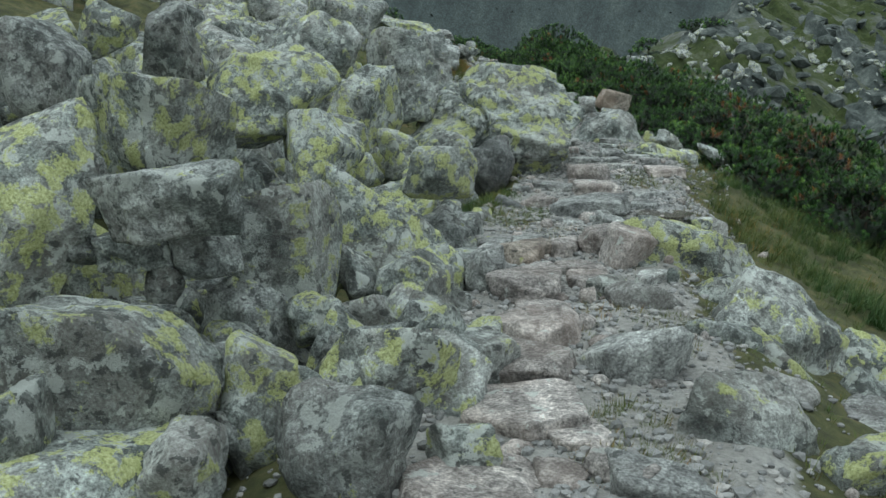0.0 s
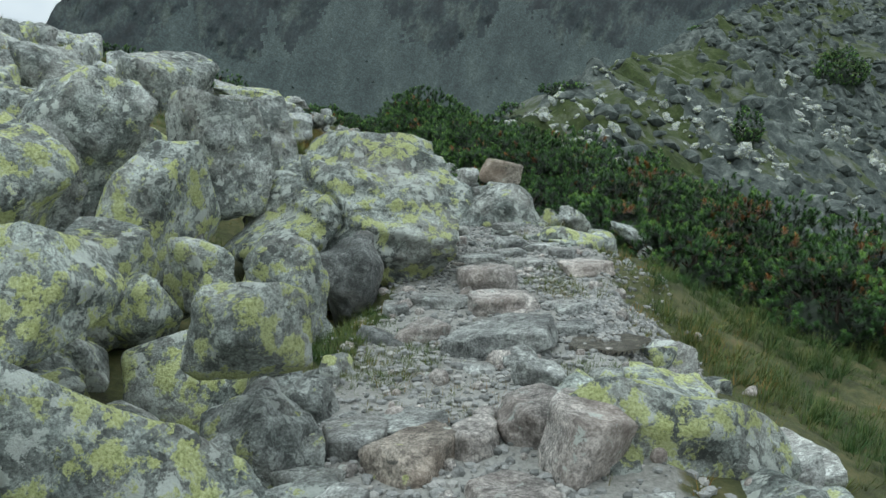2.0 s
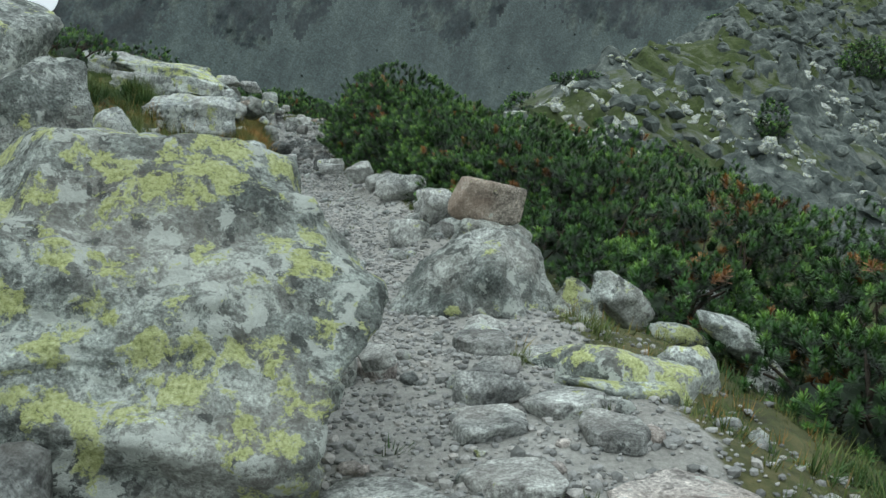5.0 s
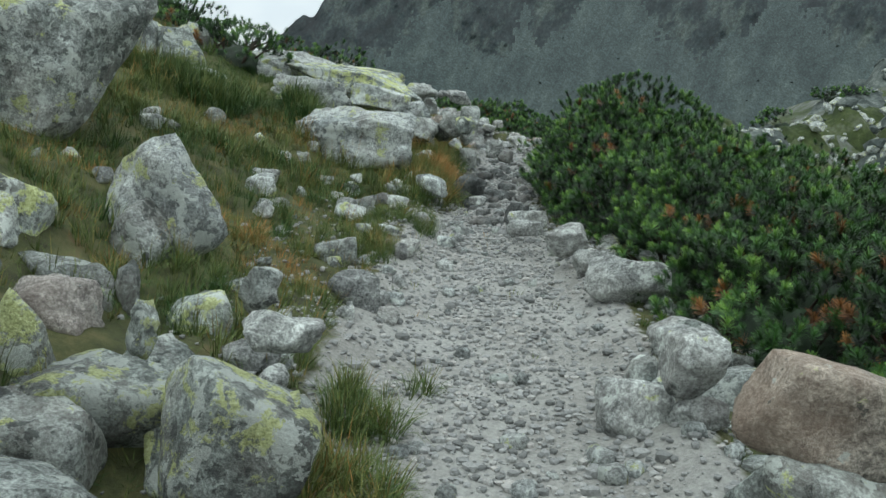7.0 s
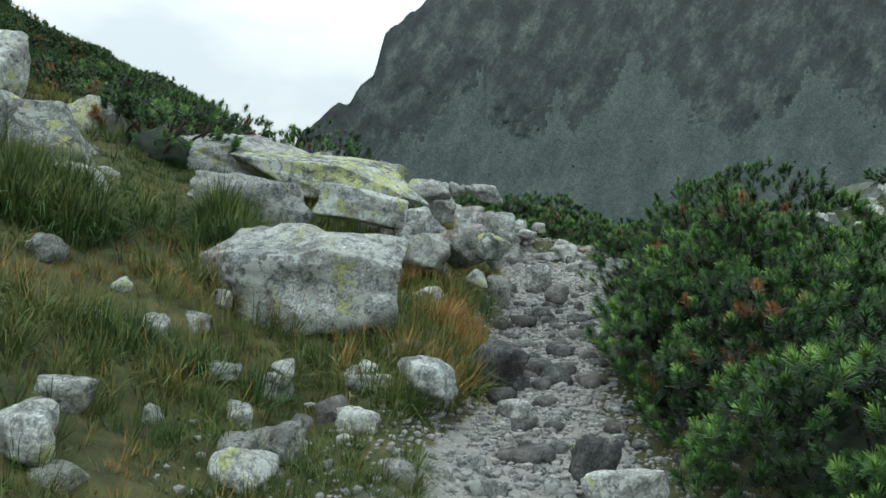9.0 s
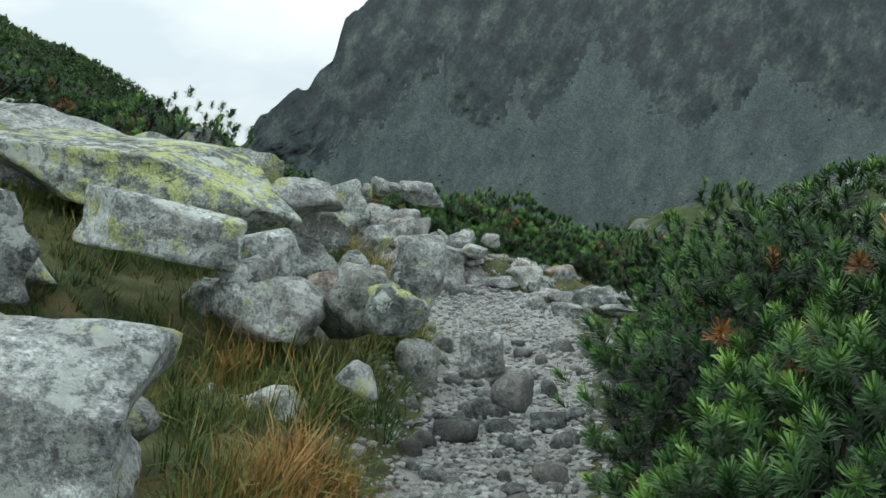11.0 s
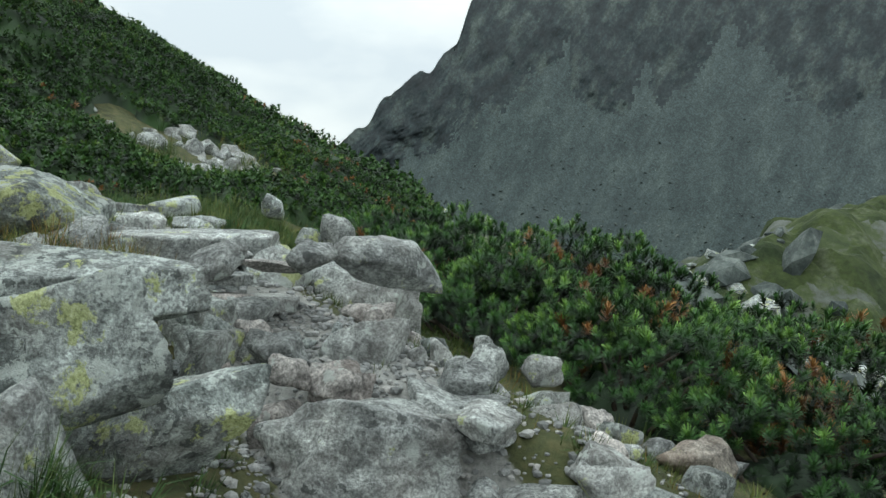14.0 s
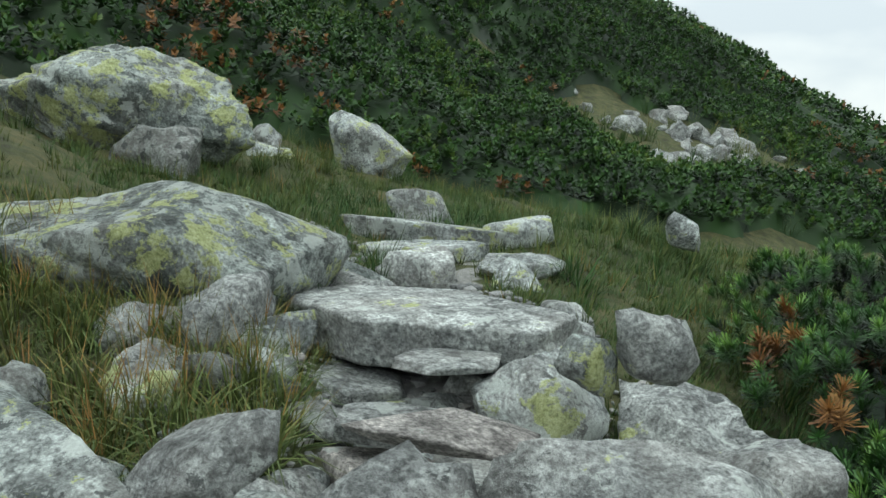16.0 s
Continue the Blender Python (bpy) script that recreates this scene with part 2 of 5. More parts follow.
CLIFF = slope_rock("far_cliff", (0.008, 0.012, 0.014), (0.019, 0.028, 0.030), (0.056, 0.071, 0.063), (0.9, 0.45, -0.5), (6.5, 5.0, -0.5))
SCREE = slope_rock("far_scree", (0.026, 0.037, 0.037), (0.040, 0.055, 0.054), (0.058, 0.076, 0.071), (0.6, 0.3, -0.45), (9.0, 9.0, -0.5))
CRAG = far_rock("hillside_crag", (0.03, 0.04, 0.038), (0.09, 0.107, 0.10), (0.21, 0.235, 0.215), 0.6, (1, 1, 1))
TURF = far_rock("far_turf", (0.022, 0.036, 0.010), (0.055, 0.075, 0.020), (0.12, 0.135, 0.09), 0.4, (1, 1, 1))


def pebble_material():
    m, nt, bsdf = material("loose_gravel")
    geo = nt.nodes.new("ShaderNodeNewGeometry")
    col = ramp(nt, geo.outputs["Random Per Island"], [(0.0, (0.14, 0.145, 0.14)), (0.4, (0.28, 0.285, 0.28)), (0.75, (0.34, 0.345, 0.335)), (1.0, (0.44, 0.425, 0.40))])
    v = world_vector(nt, False)
    col = blend(nt, 0.6, col, ramp(nt, noise_at(nt, v, 90, 4, 0.7), [(0.35, grey(0.6)), (0.65, grey(1.3))]), "MULTIPLY")
    nt.links.new(col, bsdf.inputs["Base Color"])
    bsdf.inputs["Roughness"].default_value = 0.85
    return m


PEBBLE = pebble_material()

# ---- tools ----
def mesh_of(name, verts, faces, mats, smooth=False, slot=None, values=None):
    """A mesh from arrays: verts (n, 3), faces (m, 3 or 4); values: named numbers for each face."""
    verts, faces = np.asarray(verts, np.float32), np.asarray(faces, np.int32)
    me = bpy.data.meshes.new(name)
    k = faces.shape[1]
    me.vertices.add(len(verts))
    me.vertices.foreach_set("co", verts.ravel())
    me.loops.add(faces.size)
    me.loops.foreach_set("vertex_index", faces.ravel())
    me.polygons.add(len(faces))
    me.polygons.foreach_set("loop_start", np.arange(0, faces.size, k, dtype=np.int32))
    for m in mats:
        me.materials.append(m)
    if slot is not None:
        me.polygons.foreach_set("material_index", np.asarray(slot, np.int32))
    me.polygons.foreach_set("use_smooth", np.full(len(faces), smooth))
    me.update(calc_edges=True)
    for key, (domain, data) in (values or {}).items():
        me.attributes.new(key, "FLOAT", domain).data.foreach_set("value", np.asarray(data, np.float32))
    return me


def part(name, me, parent, label=""):
    ob = new(name, me)
    ob.parent = parent
    return tagged(ob, label)


def lattice(ix, iy, iz):
    h = (ix * 374761393 + iy * 668265263 + iz * 2147483647) & 0xFFFFFFFF
    h = ((h ^ (h >> 13)) * 1274126177) & 0xFFFFFFFF
    h = ((h ^ (h >> 16)) * 2246822519) & 0xFFFFFFFF
    return ((h ^ (h >> 15)) & 0xFFFF) / 65535.0


def vnoise(p):
    """Smooth value noise in -1..1 at points (n, 3)."""
    p = np.asarray(p, float)
    i = np.floor(p).astype(np.int64)
    f = p - i
    f = f * f * (3 - 2 * f)
    total = 0
    for dx in (0, 1):
        for dy in (0, 1):
            for dz in (0, 1):
                w = (f[:, 0] if dx else 1 - f[:, 0]) * (f[:, 1] if dy else 1 - f[:, 1]) * (f[:, 2] if dz else 1 - f[:, 2])
                total = total + w * lattice(i[:, 0] + dx, i[:, 1] + dy, i[:, 2] + dz)
    return total * 2 - 1


def fbm(p, octaves=4, gain=0.5):
    out, amp = 0, 1.0
    for k in range(octaves):
        out = out + amp * vnoise(np.asarray(p) * 2.03**k + 17.3 * k)
        amp *= gain
    return out


def smooth(a, b, x):
    t = np.clip((x - a) / (b - a), 0, 1)
    return t * t * (3 - 2 * t)


BALLS = {}


def ball(level):
    """Directions and triangles of an icosphere."""
    if level not in BALLS:
        bm = bmesh.new()
        bmesh.ops.create_icosphere(bm, subdivisions=level, radius=1)
        bm.verts.ensure_lookup_table()
        BALLS[level] = (np.array([v.co[:] for v in bm.verts]), np.array([[v.index for v in f.verts] for f in bm.faces]))
        bm.free()
    return BALLS[level]


# ---- lie of the land ----
PATH_Y = (-12, 0, 5.7, 7.8, 10, 12, 14, 16, 18, 20, 22, 24, 24.3, 24.55, 25, 26, 27, 28, 30, 40, 60, 80, 120)
PATH_X = (-0.6, 0.1, 0.75, 1.3, 1.9, 1.75, 1.45, 1.3, 1.15, 1.1, 1.1, 0.65, 0.34, 0.07, -0.4, -1.6, -2.4, -3.0, -3.0, -3.4, -8, -14, -26)
PATH_Z = (-0.1, 0.18, 0.37, 0.48, 0.70, 0.85, 1.0, 1.2, 1.42, 1.66, 1.82, 2.03, 2.1, 2.42, 2.58, 2.86, 2.98, 3.0, 2.6, 2.4, 2.0, 1.0, -3)
CREST_A, CREST_DIR = (2.0, 61.0), (0.652, 0.757)


def land(x, y, detail=True):
    """Height of the ground."""
    x, y = np.broadcast_arrays(np.asarray(x, float), np.asarray(y, float))
    xc, zc = np.interp(y, PATH_Y, PATH_X), np.interp(y, PATH_Y, PATH_Z)
    s = x - xc
    d = np.maximum(-s - np.interp(y, (11, 14, 16, 20, 22), (1.35, 0.65, 1.05, 1.0, 0.65)), 0)
    steep = np.interp(y, (-10, 21, 26, 31, 36), (0.42, 0.42, 0.17, 0.2, 0.42))
    z = zc + steep * np.minimum(d, 5) + 0.54 * np.maximum(d - 5, 0) - np.interp(y, (23.8, 24.5, 26, 28), (0.42, 0.3, 0.3, 0.42)) * np.maximum(s - np.interp(y, (23.8, 24.5, 26, 28), (0.75, 0.3, 0.3, 0.75)), 0)
    bank = np.interp(y, (11, 13, 15, 17, 20.5, 22, 23, 24.5, 26, 28), (0, 0.14, 0.13, 0.22, 0.33, 0.33, 0.36, 0.2, 0.1, 0))
    z = z + bank * smooth(0.25, 0.85, -s) + 0.1 * np.interp(y, (12, 13.5, 16.5, 18), (0, 1, 1, 0)) * smooth(0.4, 0.7, s)
    z = z - 0.28 * np.interp(y, (0, 2, 10, 12), (0, 1, 1, 0)) * smooth(0.9, 1.5, -s)
    z = z - 0.35 * np.maximum(y - 95, 0)
    floor = np.interp(y, (55, 100), (-9, -20))
    z = np.maximum(z, floor)
    ax, ay = x - CREST_A[0], y - CREST_A[1]
    along, off = ax * CREST_DIR[0] + ay * CREST_DIR[1], ax * CREST_DIR[1] - ay * CREST_DIR[0]
    crest = -0.3 + 0.19 * along
    ridge = crest - 0.62 * np.maximum(off, 0) - 0.45 * np.maximum(-off, 0)
    ridge = np.where(along > -60, ridge, -99)
    if detail:
        p = np.stack([x.ravel(), y.ravel(), 0 * x.ravel()], -1)
        ridge = ridge + (fbm(p * 0.09, 4) * 2.2 + np.abs(fbm(p * 0.31 + 9, 3)) * 1.4).reshape(x.shape) * smooth(20, 60, y)
        rough = smooth(0.5, 1.4, np.abs(s))
        z = z + (fbm(p * 0.9, 4).reshape(x.shape) * 0.10) * rough + fbm(p * 3.1 + 5, 3).reshape(x.shape) * (0.018 + 0.03 * rough)
    return np.maximum(z, ridge)


def land_at(x, y):
    return float(land(np.array([x]), np.array([y]))[0])

# ---- ground, one sheet to the horizon ----
def ground():
    def steps(fine_a, fine_b, fine, lo, hi):
        mid = list(np.arange(fine_a, fine_b, fine))
        up, v, k = [], fine_b, fine
        while v < hi:
            up.append(v)
            k *= 1.09
            v += k
        down, v, k = [], fine_a, fine
        while v > lo:
            k *= 1.09
            v -= k
            down.append(v)
        return np.array(down[::-1] + mid + up + [hi])

    xs, ys = steps(-5, 5, 0.08, -900, 900), steps(1.5, 28, 0.08, -200, 1200)
    gx, gy = np.meshgrid(xs, ys)
    z = land(gx, gy)
    verts = np.stack([gx, gy, z], -1).reshape(-1, 3)
    n, m = len(ys), len(xs)
    q = np.arange(n * m).reshape(n, m)
    faces = np.stack([q[:-1, :-1], q[:-1, 1:], q[1:, 1:], q[1:, :-1]], -1).reshape(-1, 4)
    s = gx - np.interp(gy, PATH_Y, PATH_X)
    wide = np.interp(gy, (0, 9, 11, 15, 17, 18.5, 21, 23, 25, 26.5, 29), (0.75, 0.8, 0.75, 0.7, 0.6, 0.3, 0.35, 0.6, 0.5, 0.0, 0.0))
    trodden = (1 - smooth(0.85, 1.3, np.abs(s) / np.maximum(wide, 0.02))) * (gy < 29) * (gy > -9)
    far = smooth(8, 22, np.abs(gx)) + smooth(34, 50, gy)
    me = mesh_of("ground", verts, faces, [GROUND], True, values={"trodden": ("POINT", trodden.ravel()), "distance": ("POINT", np.clip(far, 0, 1).ravel())})
    return tagged(new("ground", me), "rocky mountainside turf crossed by a gravelly footpath", "ground", kind="structure")


ground()

# ---- mountain across the valley ----
SKY_AZ = (-26, -21, -19.2, -18.3, -15.2, -13.7, -13.0, -9.8, -5, 5, 30, 60)
SKY_EL = (1.0, 3.0, 4.9, 6.5, 8.3, 10.5, 12.5, 14.8, 19, 24, 27, 27)
FOOT_AZ = (-26, -20, -16.7, -13.8, -10.1, -7.4, -6.8, -6.5, -4.3, -3.0, -2.2, -1.9, -1.5, -0.8, 0.3, 1.8, 2.6, 4.2, 5.1, 7, 8.6, 10, 11.5, 12.6, 13.2, 14.5, 18, 21, 26, 32, 60)
FOOT_EL = (-2, 0.2, 2.4, 4.1, 6.3, 9.3, 10.4, 7.3, 5.9, 6.3, 8.2, 9.6, 7.4, 6.4, 7.4, 9.2, 11.0, 10.2, 8.9, 6.6, 5.7, 6.1, 7.1, 8.2, 9.8, 8.4, 6.4, 6.0, 7.5, 6.2, 7)


def mountain():
    az = np.radians(np.arange(-26, 60, 0.16))
    rows = 150
    k = np.linspace(0, 1, rows)[:, None]
    top = np.interp(np.degrees(az), SKY_AZ, SKY_EL)[None]
    low = np.interp(np.degrees(az), (-26, -15, -6, 0, 5, 14, 60), (-3, -2, -3.0, -3.6, -4.2, -4, -4))[None]
    el = low + (top - low) * k
    el = el + np.where(k > 0.97, 0.35, 0) * fbm(np.stack([np.degrees(az) * 1.3, 0 * az, 0 * az], -1), 4)[None]
    cosy = np.stack([np.broadcast_to(np.degrees(az) * 0.9, el.shape).ravel(), el.ravel() * 0.9, 0 * el.ravel()], -1)
    foot = np.interp(np.degrees(az), FOOT_AZ, FOOT_EL)[None] + 0.9 * fbm(cosy * 1.2, 6, 0.68).reshape(el.shape)
    cliff = el > foot
    slope = np.tan(np.radians(el))
    z0, r0 = -22.0, 330.0
    dist = (0.60 * r0 - z0 + 3) / (0.60 - slope.clip(-1, 0.50))
    rel = np.clip((el - foot) / 3.0, 0, 3)
    ribs = fbm(np.stack([cosy[:, 0] * 0.33 + cosy[:, 1] * 0.2, cosy[:, 1] * 0.14, cosy[:, 2]], -1), 4, 0.42).reshape(el.shape)
    crag = fbm(np.stack([cosy[:, 0] * 3 - cosy[:, 1] * 1.5, cosy[:, 1] * 2.4, cosy[:, 2]], -1) + 40, 2, 0.6).reshape(el.shape)
    fine_ribs = fbm(np.stack([cosy[:, 0] * 1.1 + cosy[:, 1] * 0.55, cosy[:, 1] * 0.35, cosy[:, 2] + 11], -1), 4, 0.55).reshape(el.shape)
    edge = smooth(0, 0.9, rel)
    dist = dist - np.where(cliff, edge * (5 + 14 * np.clip(ribs, -0.8, 0.3) - 5 * np.abs(fine_ribs) + 0.9 * crag), 0)
    streak = fbm(np.stack([cosy[:, 0] * 3.2 + cosy[:, 1] * 0.5, cosy[:, 1] * 0.4, cosy[:, 2] + 3], -1), 3).reshape(el.shape)
    dist = dist + np.where(cliff, 0, 0.45 * streak + 0.3 * crag) + 10 * fbm(cosy * 0.1 + 7, 2).reshape(el.shape)
    x, y, z = 1 + dist * np.sin(az)[None], 15 + dist * np.cos(az)[None], 3 + dist * slope
    verts = np.stack([x, y, z], -1).reshape(-1, 3)
    n, m = el.shape
    q = np.arange(n * m).reshape(n, m)
    faces = np.stack([q[:-1, :-1], q[:-1, 1:], q[1:, 1:], q[1:, :-1]], -1).reshape(-1, 4)
    me = mesh_of("mountain", verts, faces, [SCREE, CLIFF], True, slot=cliff[:-1, :-1].ravel(), values={"around": ("POINT", np.broadcast_to(np.degrees(az), el.shape).ravel()), "upward": ("POINT", el.ravel())})
    tagged(new("mountain", me), "dark grey cliffs above pale grey scree fans across the valley", "mountain", kind="structure")
    low_scree = (~cliff) & (k < 0.62) & (np.broadcast_to(np.degrees(az), el.shape) > -18)
    return np.stack([x[low_scree], y[low_scree], z[low_scree]], -1), np.broadcast_to(k, el.shape)[low_scree]


SCREE_POINTS, SCREE_HEIGHT = mountain()


# ---- craggy side of the valley ----
def cells(p, seed):
    """For points (n, 2) in cells of one unit: the nearest cell's own numbers (n, 3) and the offset from its middle."""
    base = np.floor(p).astype(np.int64)
    best, own, off = np.full(len(p), 9.0), np.zeros((len(p), 3)), np.zeros_like(p)
    for dx in (-1, 0, 1):
        for dy in (-1, 0, 1):
            cx, cy = base[:, 0] + dx, base[:, 1] + dy
            mid = np.stack([cx + lattice(cx, cy, seed + 0 * cx), cy + lattice(cx, cy, seed + 1 + 0 * cx)], -1)
            d = ((p - mid) ** 2).sum(1)
            near = d < best
            best[near] = d[near]
            off[near] = (p - mid)[near]
            own[near] = np.stack([lattice(cx, cy, seed + 2 + k + 0 * cx) for k in range(3)], -1)[near]
    return own, off


def crags():
    along, off = np.meshgrid(np.arange(-12, 215, 0.45), np.arange(-3.0, 40, 0.4))
    x = CREST_A[0] + along * CREST_DIR[0] + off * CREST_DIR[1]
    y = CREST_A[1] + along * CREST_DIR[1] - off * CREST_DIR[0]
    p = np.stack([x.ravel(), y.ravel()], -1)
    p3 = np.stack([x.ravel(), y.ravel(), 0 * x.ravel()], -1)
    rocky = smooth(-0.1, 0.12, fbm(p3 * 0.085 + 3, 5, 0.6) + 0.012 * off.ravel() - 0.09)
    h = 0
    for scale, amp, seed in ((0.16, 1.5, 5), (0.45, 0.75, 40), (1.1, 0.3, 80)):
        own, away = cells(p * scale + 0.35 * fbm(p3 * 0.3, 2)[:, None], seed)
        h = h + amp * (own[:, 0] - 0.25 + ((own[:, 1:] - 0.5) * away).sum(1) * 0.7)
    z = land(x, y).ravel() + rocky * h * (0.25 + 0.75 * smooth(0, 6, off.ravel())) + 0.12 * fbm(p3 * 1.3, 3) + 0.02
    n, m = x.shape
    q = np.arange(n * m).reshape(n, m)
    f = np.stack([q[:-1, :-1], q[1:, :-1], q[1:, 1:], q[:-1, 1:]], -1).reshape(-1, 4)
    bare = (rocky > 0.45).reshape(n, m)[:-1, :-1].ravel()
    me = mesh_of("valley_side", np.stack([x.ravel(), y.ravel(), z], -1), f, [TURF, CRAG], False, slot=bare)
    tagged(new("valley_side", me), "grassy valley side broken by grey granite crags", "hillside", kind="structure")
    return np.stack([x.ravel(), y.ravel(), z], -1), along.ravel()


SIDE_POINTS, SIDE_ALONG = crags()

# ---- boulders, slabs and stones ----
LABELS = {
    "L": "grey granite boulder crusted with yellow-green map lichen",
    "M": "weathered grey granite boulder with dark lichen specks",
    "G": "trodden pale grey granite stone bedded beside the path",
    "P": "pinkish grey granite paving stone worn by walkers",
    "K": "rusty brown granite rock with a rough face",
    "W": "pale whitish granite rock lying in the turf",
    "D": "dark grey granite stone with blackish crusts",
}
rng = np.random.default_rng(5)


def rock_shape(kind, seed, level, cuts=()):
    """A boulder in a unit box: a rounded polyhedron cut by planes."""
    r = np.random.default_rng(seed * 7 + 3)
    dirs, tris = ball(level)
    normals, offs = [], []

    def cut(v, d):
        v = np.asarray(v, float)
        normals.append(v / np.linalg.norm(v))
        offs.append(d)

    if kind == "R":
        power = 26
        for v in np.vstack([np.eye(3), -np.eye(3), r.normal(size=(7, 3))]):
            cut(v + r.normal(size=3) * 0.35, r.uniform(0.74, 1.02))
    else:
        power = 80
        turn, sides = r.uniform(0, 6.28), 6 if kind == "S" else int(r.integers(4, 7))
        for k in range(sides):
            a = turn + (k + r.uniform(-0.3, 0.3)) * 2 * math.pi / sides
            cut((math.cos(a), math.sin(a), r.uniform(-0.45, 0.35) * (0.3 if kind in "SC" else 1)), r.uniform(0.72, 1.02))
        for sign in (-1, 1):
            cut(np.array((0, 0, sign)) + r.normal(size=3) * (0.24 if kind != "S" else 0.06), r.uniform(0.8, 1.0))
        for _ in range(11 if kind == "B" else 6):
            v = np.sign(r.normal(size=3)) * r.uniform(0.2, 1, 3)
            cut(v, r.uniform(0.78, 1.15) if kind == "B" else r.uniform(0.95, 1.2))
        if kind == "W":
            cut((r.choice((-1, 1)) * 0.8, -0.3, 0.75), 0.55)
        if kind == "T":
            cut((-0.62, -0.25, 0.75), 0.42)
            cut((0.78, -0.2, 0.6), 0.62)
        if kind == "C":
            cut((-0.42, -0.25, 0.85), 0.55)
            cut((0.55, -0.35, 0.75), 0.72)
    for nx, ny, nz, far in cuts:
        cut((nx, ny, nz), far)
    a = np.maximum(dirs @ np.array(normals).T, 0) / np.array(offs)
    v = dirs * ((a**power).sum(1) ** (-1 / power))[:, None]
    lo, hi = v.min(0), v.max(0)
    return (v - (lo + hi) / 2) / (hi - lo), tris


def ledges(p, steps):
    """Noise broken into flat treads with short risers."""
    q = fbm(p, 3) * steps
    base = np.floor(q)
    return (base + smooth(0.3, 0.7, q - base)) / steps


def rock(x, y, z, w, d, h, yaw, tilt, seed, kind, look_of, name="", cuts=(), crack=None):
    """A rock about the middle x, y, z: width, depth and height in metres, turned by yaw, leaning by tilt."""
    size = max(w, d, h)
    r = np.random.default_rng(seed + 900)
    if kind in "SB" and look_of in "PGK" and h < 0.3 and (y < 11.3 or (y > 24 and kind == "S")):
        # bedded flat: broad tread, low edge
        z, d, h = z - 0.12 * h, d + 1.1 * h, 0.5 * h
        yaw, kind = yaw + r.uniform(-35, 35), "S"
        size = max(w, d)
    level = 6 if size > 1.5 else 5 if size > 0.6 else 4 if size > 0.22 else 3
    v, tris = rock_shape(kind, seed, level, cuts)
    w, d = w * 1.07, d * 1.1
    drop = (0.55 if size > 0.4 and kind != "S" else 0.4) * h
    if h > 1.2 * w:
        drop = 0.25 * h
    gap = z - h / 2 - land_at(x, y)
    if size > 0.42:
        drop = max(drop, min(gap + 0.05, 0.8 if y < 6.6 and z < 1.1 else 0.35 * h + 0.1))
    elif 0 < gap < 0.14:
        z = z - gap
    dims = np.array((w, d, h + drop))
    v = v * dims
    unit = v / size
    out = unit / (np.linalg.norm(unit, axis=1, keepdims=True) + 1e-6)
    o = seed * 3.7
    bump = 0.026 * fbm(unit * 2.4 + o, 3) + 0.010 * fbm(unit * 10 + o, 4, 0.6)
    if kind != "R":
        bed = np.array((1.0, 1.0, 3.2 if kind in "SC" else 1.5))
        bump = bump + 0.075 * ledges(unit * bed * 1.9 + o, 5) - 0.012 * np.maximum(0, fbm(unit * bed * 6 + o + 50, 3))
    if crack:
        nx, ny, nz, far, width, deep = crack
        off = unit @ np.array((nx, ny, nz)) + 0.05 * fbm(unit * 3 + o, 3) - far
        bump = bump - deep * np.exp(-((off / width) ** 2))
    v = v + out * (bump * min(size, 2 * min(w, d, h)))[:, None]
    me = mesh_of("rock", v, tris, [GRANITE[look_of]], True)
    ob = new(name or ("boulder" if size > 0.45 else "stone_slab" if kind == "S" else "stone" if size < 0.24 else "rock"), me)
    ob.matrix_world = pose(x, y, z - drop / 2, 0, tilt, yaw)
    return tagged(ob, LABELS[look_of], "boulder" if size > 0.45 else "rock", group="rocks along the path")


rock(-0.69, 3.17, 0.44, 0.34, 0.33, 0.54, 0, 0, 3, "B", "L")
rock(-0.31, 2.85, 0.43, 0.49, 0.42, 0.35, 0, 0, 4, "B", "M")
rock(-0.27, 3.59, 0.47, 0.62, 0.48, 0.41, 0, 0, 5, "R", "L")
rock(-1.84, 3.87, 1.25, 0.53, 0.42, 0.71, 0, 0, 6, "R", "L")
rock(-1.46, 4.42, 1.45, 0.86, 0.65, 0.47, 0, 10, 7, "B", "L")
rock(-1.17, 3.71, 1.22, 0.63, 0.30, 0.17, 0, -6, 8, "S", "M")
rock(-1.16, 4.11, 1.02, 0.42, 0.37, 0.29, 0, 0, 9, "R", "M")
rock(-0.83, 4.54, 0.95, 0.52, 0.46, 0.40, 0, 0, 10, "R", "L")
rock(-0.93, 6.68, 1.26, 0.63, 0.56, 0.38, 0, 0, 12, "R", "L")
rock(-1.37, 6.98, 1.73, 1.04, 0.80, 0.59, 0, 12, 13, "B", "L")
rock(-0.50, 4.93, 0.59, 0.23, 0.23, 0.31, 0, 0, 15, "W", "M")
rock(-0.98, 4.41, 0.55, 0.52, 0.45, 0.30, 0, 0, 16, "B", "M")
rock(0.90, 3.96, 0.45, 0.50, 0.39, 0.25, 0, 8, 17, "R", "G")
rock(1.12, 3.31, 0.23, 0.67, 0.51, 0.47, 0, 20, 18, "B", "M")
rock(1.87, 4.90, 0.13, 0.94, 0.46, 0.66, 0, 25, 19, "B", "M")
rock(1.75, 6.12, 0.42, 1.11, 0.34, 0.39, 0, 15, 20, "B", "L")
rock(0.35, 3.44, 0.34, 0.52, 0.40, 0.12, 0, -5, 21, "S", "P")
rock(0.32, 3.95, 0.39, 0.61, 0.26, 0.13, 0, -3, 22, "S", "P")
rock(0.48, 4.36, 0.46, 0.51, 0.25, 0.12, 0, 0, 23, "S", "P")
